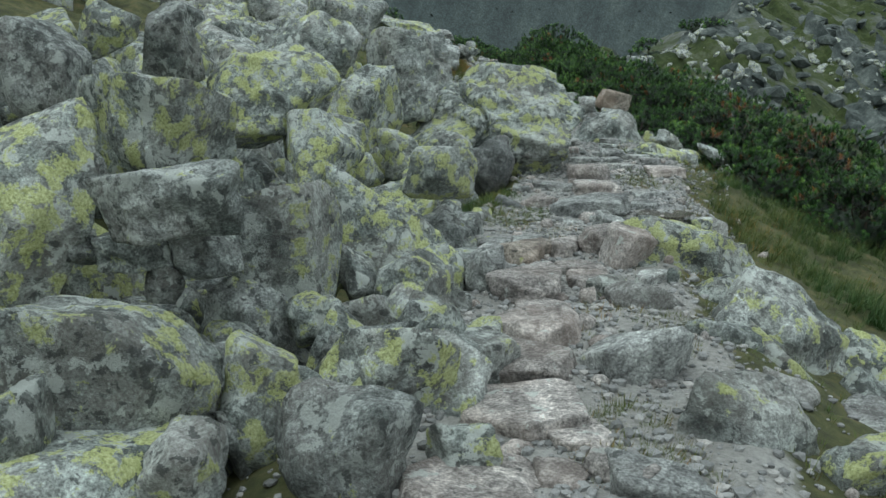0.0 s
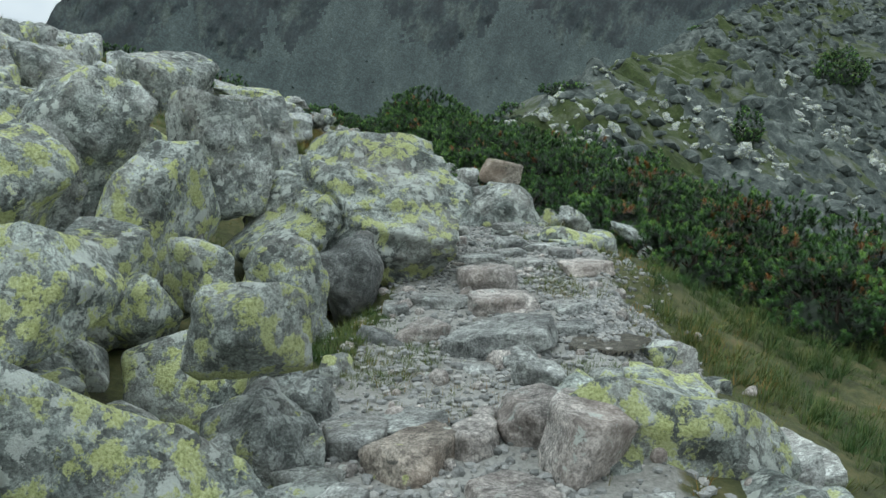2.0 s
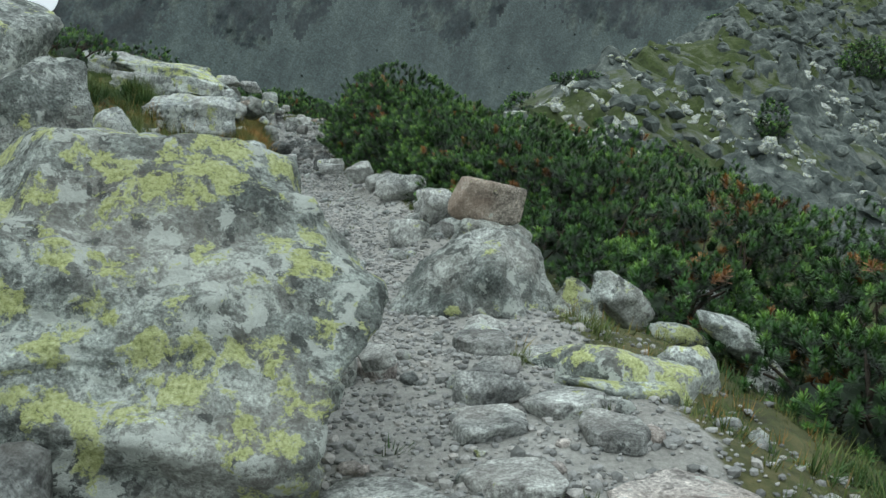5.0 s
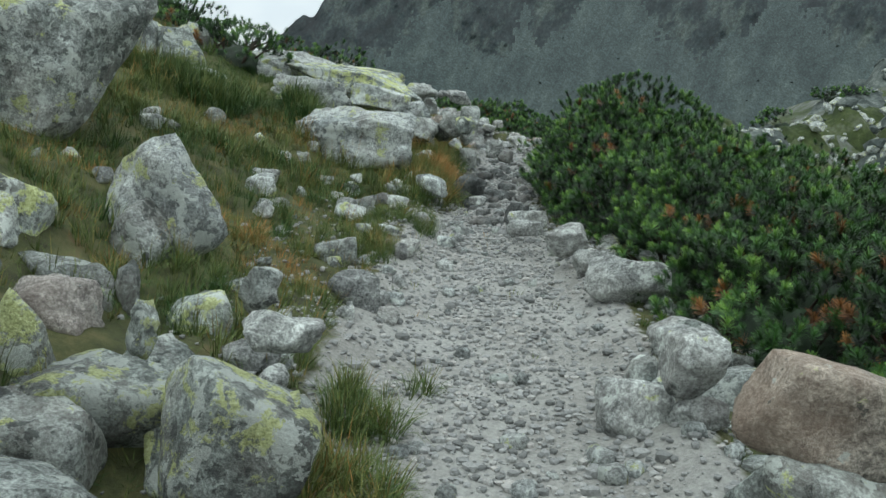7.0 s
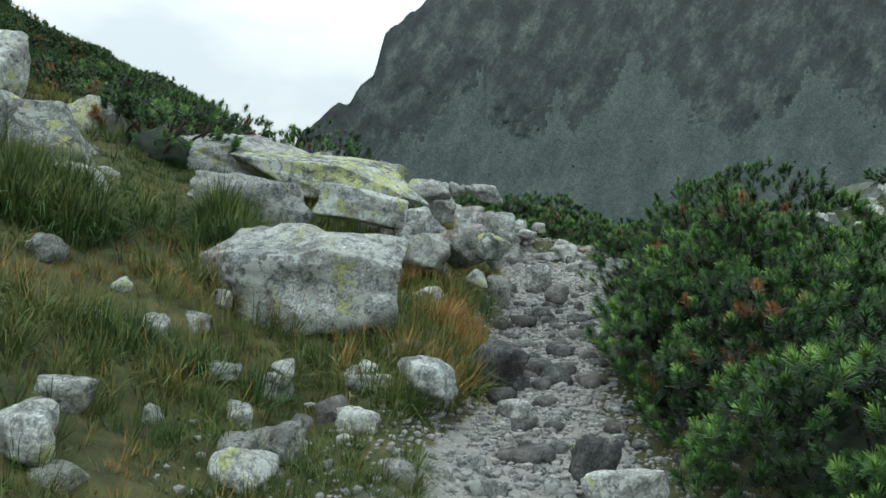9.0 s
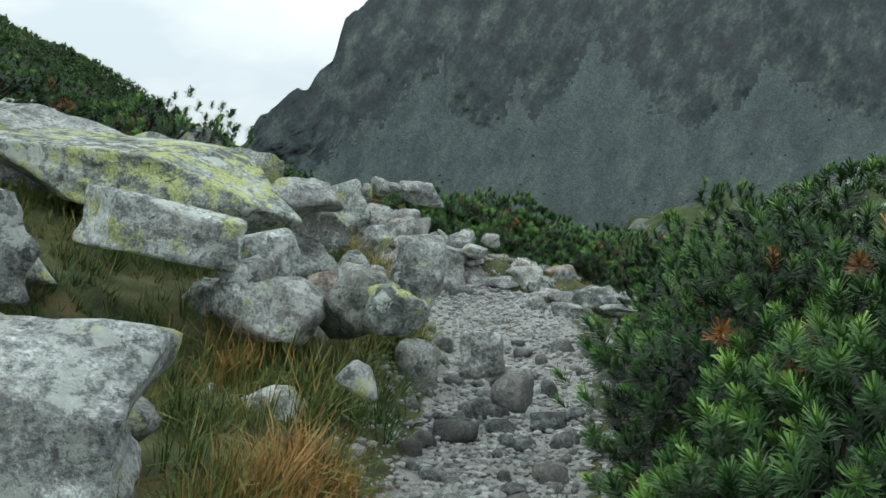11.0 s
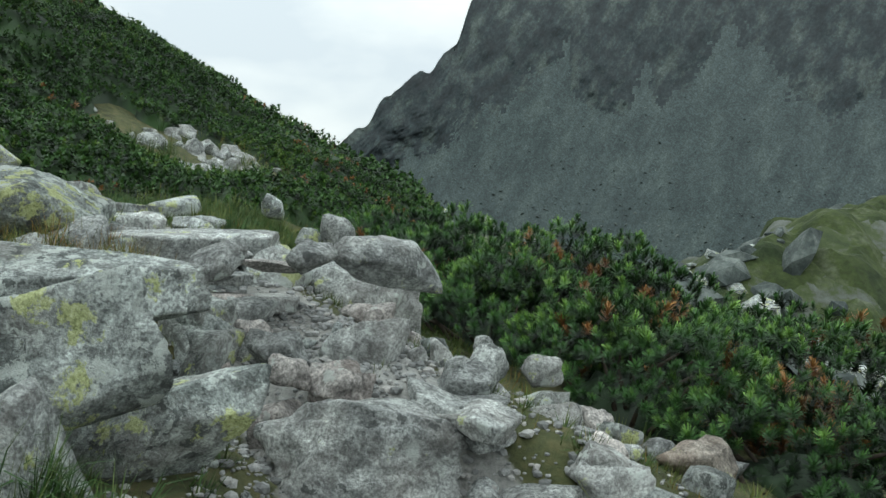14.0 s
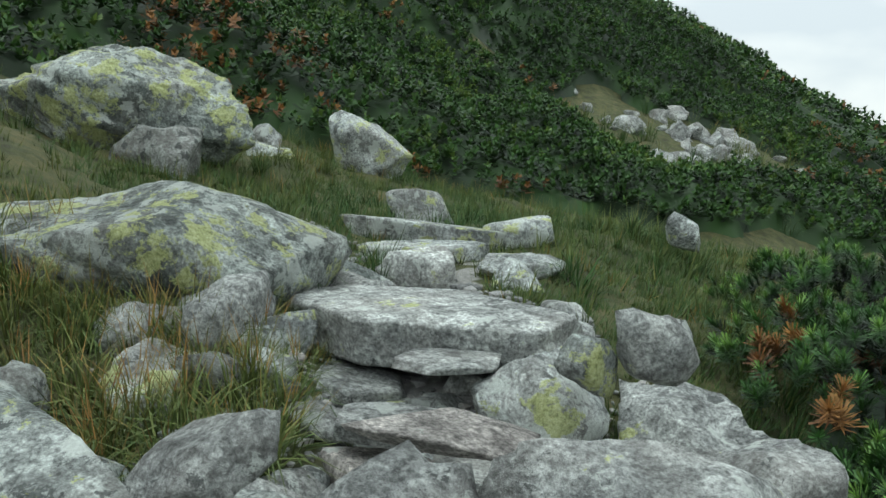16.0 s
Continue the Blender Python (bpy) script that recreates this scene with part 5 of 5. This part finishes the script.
# low pines round the bend
for spec in ((2.6, 24.7, 2.15, 0.85, 0.7), (1.9, 25.6, 2.5, 0.9, 0.7), (1.1, 26.0, 2.78, 0.85, 0.7), (0.35, 26.5, 3.0, 0.8, 0.65), (-0.4, 27.1, 3.12, 0.75, 0.7), (-0.9, 28.0, 3.2, 0.8, 0.7)):
    dwarf_pine(spec[0], spec[1], spec[2] - 0.18, spec[3], spec[4], 270, 0.05)
for spec in ((3.6, 25.2, 1.95, 1.1, 1.0), (3.0, 26.6, 2.15, 1.2, 1.1), (2.0, 27.2, 2.55, 1.2, 1.0), (0.9, 27.6, 2.85, 1.2, 1.0), (0.0, 28.6, 3.0, 1.2, 1.0), (4.6, 24.2, 1.6, 1.1, 1.0)):
    dwarf_pine(spec[0], spec[1], spec[2] - 0.06, spec[3], spec[4], 180, 0.06, MID_SHOOTS, 1.2)
# behind the outcrops
for spec in ((-3.0, 22.6, 3.75, 1.2, 0.7), (-1.9, 23.4, 3.55, 0.9, 0.6), (-4.4, 23.2, 4.3, 1.3, 0.9), (-2.2, 20.9, 3.5, 0.7, 0.5)):
    dwarf_pine(*spec, 110, 0.08, MID_SHOOTS, 1.1)
# far ones on the valley side
for spec in ((37.2, 92.0, 5.0, 1.7, 1.6), (20.0, 84.0, 5.2, 2.6, 1.6), (26.5, 91.0, 7.4, 3.0, 1.8), (43.0, 84.0, 4.0, 1.6, 1.4), (60.0, 130.0, 14.5, 2.0, 2.0), (31.0, 78.0, 0.2, 1.2, 1.2), (75.0, 118.0, 12.5, 4.5, 3.5)):
    dwarf_pine(*spec, 8, 0.0, FAR_SHOOTS, 4.5)
# small one in the rocks at the bend
dwarf_pine(-0.95, 23.35, 2.75, 0.22, 0.3, 260, 0.0)


def grow_pines():
    for n, (x, y, top, rx, ry, dense, rusty, kinds, size) in enumerate(PINES):
        r = np.random.default_rng(300 + n)
        base = land_at(x, y) - 0.1
        h = max(top - base, 0.35)
        count = int(dense * 2 * math.pi * ((rx * ry + rx * h + ry * h) / 3))
        d = r.normal(size=(count * 2, 3))
        d /= np.linalg.norm(d, axis=1, keepdims=True)
        d = d[d[:, 2] > 0.1][:count]
        lump = 1 + 0.17 * fbm(d * 2.6 + n * 5, 3) + r.normal(0, 0.02, len(d))
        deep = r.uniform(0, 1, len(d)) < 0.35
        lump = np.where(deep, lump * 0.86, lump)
        low = smooth(0.05, 0.5, d[:, 2])
        under = float(np.interp(h, (0.5, 0.9), (0.9, 0.52)))
        p = np.stack([x + rx * d[:, 0] * lump * (under + (1 - under) * low), y + ry * d[:, 1] * lump * (under + (1 - under) * low), base + h * np.maximum(d[:, 2] * lump, 0.04)], -1)
        keep = p[:, 2] > land(p[:, 0], p[:, 1], False) + 0.02
        for m, (x2, y2, t2, a2, b2, *_) in enumerate(PINES):
            if m != n and abs(x2 - x) < 3 and abs(y2 - y) < 3:
                g2 = land_at(x2, y2) - 0.1
                keep &= ((p[:, 0] - x2) / a2) ** 2 + ((p[:, 1] - y2) / b2) ** 2 + ((p[:, 2] - g2) / max(t2 - g2, 0.35)) ** 2 > 0.42
        p, d, deep = p[keep], d[keep], deep[keep]
        axes = d * (0.65, 0.65, 0.3) + (0, 0, 0.65) + r.normal(0, 0.2, d.shape)
        # deep shoots take a darker tone, standing for shade within the crown
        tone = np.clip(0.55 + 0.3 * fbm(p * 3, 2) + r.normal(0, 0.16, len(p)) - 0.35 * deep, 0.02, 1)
        red = (fbm(p * 2.4 + 90, 2) > 0.58) & (r.uniform(0, 1, len(p)) < 12 * rusty)
        sizes = 1.2 * size * r.uniform(0.8, 1.3, len(p))
        bush = tagged(new("dwarf_pine"), "dense dark green dwarf mountain pine with brown tips" if rusty > 0.03 else "dense deep green dwarf mountain pine bush", "shrub", "pines beside the path")
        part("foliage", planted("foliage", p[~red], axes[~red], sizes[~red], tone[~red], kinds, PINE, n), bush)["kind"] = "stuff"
        if red.sum() > 2:
            part("dead_growth", planted("dead_growth", p[red], axes[red], sizes[red] * 1.1, tone[red], kinds, RUST, n + 500), bush, "rusty orange dead shoots")["kind"] = "stuff"
        vs, fs, at = [], [], 0
        for k in range(16):
            a, e = r.uniform(0, 6.28), r.uniform(0.25, 0.85)
            end = np.array((x + rx * 0.8 * math.cos(a) * math.sin(e * 1.5), y + ry * 0.8 * math.sin(a) * math.sin(e * 1.5), base + h * 0.8 * math.cos(e * 1.2)))
            root = np.array((x + r.normal(0, rx * 0.15), y + r.normal(0, ry * 0.15), base))
            mid = (root + end) / 2 + (0, 0, -0.12 * h) + r.normal(0, 0.05, 3)
            v, f = branch([root, (root + mid) / 2, mid, (mid + end) / 2 + (0, 0, 0.03), end], 0.028)
            vs.append(v), fs.append(f + at)
            at += len(v)
        part("branchwork", mesh_of("branchwork", np.concatenate(vs), np.concatenate(fs), [BARK], True), bush, "bare grey-brown branches")["kind"] = "stuff"
        # filler ball; its near-black green is painted for the shade inside the bush
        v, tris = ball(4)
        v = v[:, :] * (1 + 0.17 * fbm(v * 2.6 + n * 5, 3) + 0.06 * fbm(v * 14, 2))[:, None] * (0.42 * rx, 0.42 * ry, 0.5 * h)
        part("core", mesh_of("core", v + (x, y, base), tris, [PINE], True, values={"tone": ("POINT", np.clip(0.03 + 0.12 * fbm(v * 9, 2), 0, 0.2))}), bush, "solid dark filler for the shade inside the bush")


grow_pines()


def hillside_pines():
    """The pine-covered slope above the path."""
    r = np.random.default_rng(77)
    sheets = [("pine_slope", 14, -20, -3, 27, 44, 165, 1.75, HILL_SHOOTS), ("pine_slope", 5, -60, -3, 44, 96, 15, 3.4, FAR_SHOOTS), ("pine_slope", 9, -16, -5.5, 19, 27, 130, 1.8, HILL_SHOOTS)]

    def canopy(x, y):
        p = np.stack([x, y, 0 * x], -1)
        edge = np.interp(y, (19, 23, 27, 29, 33, 36, 45, 60, 110), (-6.2, -5.6, -5.7, -4.8, -3.4, -3.0, -4.2, -8, -20))
        bare = smooth(0.15, 0.45, fbm(p * 0.35 + 31, 3)) * smooth(28, 34, y)
        rocky = np.exp(-(((x + 6.9) / 1.5) ** 2 + ((y - 36) / 3.0) ** 2))
        return (0.75 + 0.55 * fbm(p * 0.55, 3)) * smooth(0, 1.6, edge - x) * (1 - 0.75 * bare) * (1 - np.clip(1.6 * rocky, 0, 1)), bare

    for n, (name, _, x0, x1, y0, y1, dense, size, kinds) in enumerate(sheets):
        count = int((x1 - x0) * (y1 - y0) * dense)
        x, y = r.uniform(x0, x1, count), r.uniform(y0, y1, count)
        h, bare = canopy(x, y)
        ok = (h > 0.16) & (x > 1 - 1.15 * np.maximum(y - 14, 0))
        x, y, h, bare = x[ok], y[ok], h[ok], bare[ok]
        p = np.stack([x, y, land(x, y) + h * r.uniform(0.78, 1.04, len(x))], -1)
        tone = np.clip(0.42 + 0.3 * fbm(p * 0.8, 3) + r.normal(0, 0.14, len(p)) + 0.25 * bare, 0.02, 1)
        axes = r.normal(0, 0.35, p.shape) + (0.25, -0.1, 1)
        sizes = size * r.uniform(0.75, 1.35, len(p))
        red = (fbm(p * 0.7 + 60, 3) > 0.5) & (r.uniform(0, 1, len(p)) < 0.22)
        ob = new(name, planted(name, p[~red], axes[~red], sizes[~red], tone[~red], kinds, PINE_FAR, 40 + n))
        tagged(ob, "hillside thicket of dark green dwarf pines", "shrubs", kind="stuff")
        if red.any():
            ob = new("dead_pine_patches", planted(name, p[red], axes[red], sizes[red], tone[red], kinds, RUST, 60 + n))
            tagged(ob, "rusty brown dying pine shoots on the slope", "shrubs", kind="stuff")
        # added sheet hides the ground; its dark colour imitates shade between the shoots
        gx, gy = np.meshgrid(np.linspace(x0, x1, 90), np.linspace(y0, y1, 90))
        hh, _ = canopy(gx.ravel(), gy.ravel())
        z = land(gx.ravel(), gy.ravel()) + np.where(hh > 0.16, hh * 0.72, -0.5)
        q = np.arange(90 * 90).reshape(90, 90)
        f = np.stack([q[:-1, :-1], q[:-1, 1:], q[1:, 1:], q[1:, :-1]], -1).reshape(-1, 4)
        ob = new("canopy_shade_sheet", mesh_of("canopy_shade_sheet", np.stack([gx.ravel(), gy.ravel(), z], -1), f, [PINE_FAR], True, values={"tone": ("POINT", np.clip(0.12 + 0.3 * fbm(np.stack([gx.ravel() * 2.5, gy.ravel() * 2.5, 0 * z], -1), 3), 0, 1))}))
        tagged(ob, "dark sheet painted as shade beneath the hillside pines", "shrubs", kind="stuff")


hillside_pines()


# ---- grass ----
def tuft(blades, length, width, spread, seed):
    """A tuft of bent blades, each of three triangles."""
    r = np.random.default_rng(seed)
    out = []
    for _ in range(blades):
        a, lean = r.uniform(0, 6.28), abs(r.normal(0, spread))
        way = np.array((math.cos(a), math.sin(a), 0))
        side = np.array((-math.sin(a), math.cos(a), 0)) * width / 2
        ln = length * r.uniform(0.55, 1.15)
        foot = way * r.uniform(0, 0.05)
        mid = foot + ln * 0.55 * (way * math.sin(lean) + np.array((0, 0, math.cos(lean))))
        end = mid + ln * 0.5 * (way * math.sin(lean * 2.1 + 0.15) + np.array((0, 0, math.cos(lean * 2.1 + 0.15))))
        out += [(foot - side, foot + side, mid - side * 0.7), (foot + side, mid + side * 0.7, mid - side * 0.7), (mid - side * 0.7, mid + side * 0.7, end)]
    return np.array(out)


LONG = [tuft(24, 0.20, 0.0052, 0.65, k) for k in range(3)]
def carpet(blades, length, width, spread, seed):
    t = tuft(blades, length, width, spread, seed)
    return np.stack([t[0::3, 0], t[0::3, 1], t[2::3, 2]], 1)


SHORT = [carpet(18, 0.09, 0.007, 0.7, 9 + k) for k in range(3)]


def grass(n, cx, cy, rx, ry, size, tone, spread, kinds, seed, label, anywhere=False):
    r = np.random.default_rng(seed)
    a, q = r.uniform(0, 6.28, n), np.sqrt(r.uniform(0, 1, n))
    x, y = cx + rx * q * np.cos(a), cy + ry * q * np.sin(a)
    s = np.abs(x - np.interp(y, PATH_Y, PATH_X)) / np.interp(y, (9, 17, 18.5, 21.5, 23.5, 25.6, 26.4, 30), (0.85, 0.75, 0.42, 0.45, 0.75, 0.6, 0.02, 0.02))
    ok = (s > 1) | (r.uniform(0, 1, n) < 0.03) | anywhere
    clump = fbm(np.stack([x, y, 0 * x + seed], -1) * 2.1, 3)
    ok &= clump > (r.uniform(-0.25, 0.4, n) if kinds is LONG else r.uniform(-0.6, 0.35, n))
    x, y = x[ok], y[ok]
    p = np.stack([x, y, land(x, y) - 0.015], -1)
    t = np.clip(tone + spread * fbm(p * 1.7 + seed, 3) + r.normal(0, 0.1, len(p)), 0, 1)
    axes = r.normal(0, 0.16, p.shape) + (0.18, -0.12, 1)
    ob = new("grass", planted("grass", p, axes, size * r.uniform(0.7, 1.3, len(p)), t, kinds, GRASS, seed))
    return tagged(ob, label, "grass", kind="stuff")


GREEN, RUSTY, MIXED = "tufts of green mountain grass between the stones", "windblown tufts of rusty autumn grass", "short turf of mixed green and brown mountain grass"
MOSSY = "low mossy grass growing between the paving stones"
grass(900, 0.55, 8.0, 0.42, 0.95, 0.6, 0.18, 0.3, SHORT, 61, MOSSY, True)
grass(420, 0.85, 6.9, 0.4, 0.5, 0.5, 0.45, 0.3, SHORT, 62, MOSSY, True)
grass(420, 1.78, 7.0, 0.3, 0.6, 0.6, 0.4, 0.3, SHORT, 63, MOSSY, True)
grass(360, 0.75, 3.1, 0.3, 0.5, 0.55, 0.5, 0.3, SHORT, 64, MOSSY, True)
grass(420, 1.05, 4.6, 0.35, 0.6, 0.55, 0.5, 0.3, SHORT, 65, MOSSY, True)
grass(300, 2.15, 9.1, 0.35, 0.5, 0.7, 0.5, 0.3, SHORT, 66, MOSSY, True)
grass(500, 2.55, 11.3, 0.5, 0.6, 0.7, 0.6, 0.3, LONG, 67, RUSTY, True)
grass(500, 1.05, 13.4, 0.18, 1.2, 0.8, 0.5, 0.35, LONG, 68, MIXED, True)
grass(420, 0.5, 16.8, 0.28, 1.0, 0.65, 0.4, 0.4, LONG, 69, MIXED, True)
grass(500, 0.55, 18.9, 0.22, 0.9, 1.1, 0.62, 0.35, LONG, 70, RUSTY, True)
grass(500, -1.1, 19.3, 0.45, 0.35, 1.5, 0.2, 0.25, LONG, 71, GREEN, True)
grass(420, -1.9, 18.6, 0.6, 0.4, 1.4, 0.25, 0.3, LONG, 72, GREEN, True)
grass(1500, 4.3, 8.4, 1.6, 2.4, 0.85, 0.32, 0.35, LONG, 1, MIXED)
grass(900, 0.75, 8.3, 0.7, 0.9, 0.9, 0.2, 0.25, SHORT, 2, GREEN)
grass(500, 1.9, 5.0, 1.3, 2.6, 0.7, 0.45, 0.3, SHORT, 3, MIXED)
grass(260, 2.9, 11.0, 0.7, 1.2, 0.8, 0.55, 0.3, SHORT, 4, RUSTY)
grass(5200, -0.9, 17.2, 2.1, 3.0, 0.8, 0.56, 0.5, SHORT, 5, MIXED)
grass(900, -1.4, 18.2, 1.5, 1.3, 1.1, 0.6, 0.5, LONG, 6, RUSTY)
grass(700, -0.6, 15.6, 1.5, 1.9, 0.8, 0.4, 0.5, LONG, 41, MIXED)
grass(420, 0.35, 19.3, 0.55, 1.7, 1.1, 0.66, 0.35, LONG, 7, RUSTY)
grass(420, 0.3, 17.2, 0.5, 1.1, 0.8, 0.3, 0.3, SHORT, 8, GREEN)
grass(360, -0.3, 20.6, 0.9, 1.1, 1.0, 0.7, 0.35, LONG, 9, RUSTY)
grass(420, 0.25, 21.9, 0.45, 0.75, 1.1, 0.66, 0.3, LONG, 10, RUSTY)
grass(800, -1.6, 27.0, 2.2, 1.5, 0.9, 0.2, 0.3, LONG, 42, GREEN)
grass(5200, -2.0, 26.8, 2.6, 1.8, 0.7, 0.22, 0.3, SHORT, 43, GREEN)
grass(700, -0.35, 22.7, 0.45, 0.45, 1.1, 0.06, 0.15, LONG, 11, GREEN)
grass(900, -0.3, 14.0, 1.3, 1.8, 0.85, 0.45, 0.35, SHORT, 12, MIXED)
grass(240, 0.2, 13.6, 0.6, 0.9, 0.9, 0.5, 0.3, LONG, 13, MIXED)
grass(230, -1.7, 24.6, 0.6, 0.6, 1.0, 0.7, 0.3, LONG, 14, RUSTY)
grass(1500, -0.9, 25.6, 1.8, 1.6, 0.8, 0.4, 0.35, SHORT, 15, MIXED)
grass(4200, -4.0, 28.0, 3.8, 2.6, 1.1, 0.25, 0.3, SHORT, 16, GREEN)
grass(500, -4.8, 27.5, 3.0, 2.4, 0.8, 0.42, 0.3, LONG, 17, MIXED)
grass(6500, -0.6, 15.5, 2.8, 6.5, 0.78, 0.42, 0.4, SHORT, 31, MIXED)
grass(2500, -1.5, 25.5, 3.0, 3.0, 0.9, 0.35, 0.35, SHORT, 32, GREEN)
grass(3500, 3.6, 9.0, 2.2, 4.5, 0.9, 0.35, 0.35, SHORT, 33, MIXED)
grass(1200, 2.2, 23.5, 1.4, 2.0, 0.8, 0.45, 0.3, SHORT, 34, MIXED)
grass(300, 2.6, 12.6, 0.5, 1.2, 0.7, 0.5, 0.3, SHORT, 18, MIXED)
grass(3600, -0.8, 21.2, 1.5, 2.4, 0.9, 0.22, 0.35, SHORT, 44, GREEN)
grass(700, -0.5, 22.2, 1.0, 1.1, 0.95, 0.12, 0.2, LONG, 45, GREEN)
grass(2600, -1.8, 30.4, 2.6, 2.6, 1.5, 0.25, 0.3, SHORT, 46, GREEN)
grass(1500, -1.9, 24.4, 1.1, 1.1, 0.9, 0.4, 0.4, SHORT, 47, MIXED)
grass(420, -1.5, 24.5, 0.7, 0.7, 0.9, 0.75, 0.3, LONG, 48, MIXED)
grass(2600, -4.6, 19.6, 2.4, 3.4, 1.5, 0.42, 0.4, SHORT, 49, MIXED)
grass(160, 2.3, 23.6, 0.7, 1.0, 0.7, 0.5, 0.3, SHORT, 19, MIXED)
grass(500, -6.2, 35.0, 2.2, 4.0, 1.6, 0.45, 0.3, LONG, 20, MIXED)


# ---- rocks on the far slopes ----
def far_rocks(name, n, where, lo, hi, look_of, label, seed, level=2, flat=0.7):
    r = np.random.default_rng(seed)
    x, y, z = where(r, n)
    n = len(x)
    size = lo + (hi - lo) * r.uniform(0, 1, n) ** 3
    shapes = [rock_shape("B", 90 + k, level) for k in range(9)]
    vs, fs, at = [], [], 0
    for k, (v, tris) in enumerate(shapes):
        i = np.arange(n) % 9 == k
        m = i.sum()
        a = r.uniform(0, 6.28, m)
        q = v[None] * (size[i][:, None, None] * np.stack([r.uniform(0.8, 1.4, m), r.uniform(0.7, 1.1, m), flat * r.uniform(0.6, 1.2, m)], -1)[:, None])
        q = np.einsum("nij,nvj->nvi", turned_to(r.normal(0, 0.45, (m, 3)) + (0, 0, 1), a), q) + np.stack([x[i], y[i], z[i]], -1)[:, None]
        fs.append((tris[None] + at + (np.arange(m) * len(v))[:, None, None]).reshape(-1, 3))
        vs.append(q.reshape(-1, 3))
        at += m * len(v)
    ob = new(name, mesh_of(name, np.concatenate(vs), np.concatenate(fs), [look_of], False))
    return tagged(ob, label, "rocks", kind="stuff")


def on_crest(r, n):
    near = SIDE_POINTS[r.integers(0, len(SIDE_POINTS), n)]
    x, y = near[:, 0], near[:, 1]
    clump = fbm(np.stack([x, y, 0 * x], -1) * 0.06 + 3, 3) + 0.3
    ok = (clump > r.uniform(-0.35, 0.75, n)) & (y > 40)
    return x[ok], y[ok], near[ok, 2]


def on_outcrop(r, n):
    x, y = -6.9 + r.normal(0, 0.9, n), 36 + r.normal(0, 1.9, n)
    return x, y, land(x, y)


far_rocks("hillside_rocks", 6500, on_crest, 0.35, 2.8, CRAG, "grey crags and blocks across the grassy valley side", 21, 1)
far_rocks("hillside_rocks", 90, on_outcrop, 0.2, 0.75, GRANITE["G"], "pale rocks breaking through the pine slope", 22, 3)


def on_spur(r, n):
    p = SIDE_POINTS[SIDE_ALONG < 70]
    p = p[r.integers(0, len(p), n)] + r.normal(0, 0.2, (n, 3)) * (1, 1, 0.2)
    ok = (fbm(p * (0.12, 0.12, 0) + 8, 3) > r.uniform(-0.1, 0.45, n)) & (p[:, 1] > 36)
    return p[ok, 0], p[ok, 1], p[ok, 2]


far_rocks("hillside_rocks", 5000, on_spur, 0.35, 1.5, GRANITE["M"], "pale blocks littering the grassy spur", 23, 1)


def on_scree(r, n):
    weight = np.exp(-SCREE_HEIGHT / 0.13) + 0.015
    pick = r.choice(len(SCREE_POINTS), n, p=weight / weight.sum())
    p = SCREE_POINTS[pick] + r.normal(0, 0.8, (n, 3)) * (1, 0.3, 0.3)
    return p[:, 0], p[:, 1], p[:, 2]


far_rocks("scree_blocks", 4500, on_scree, 0.4, 1.7, CRAG, "grey blocks strewn over the scree fans", 91, 1, 0.45)
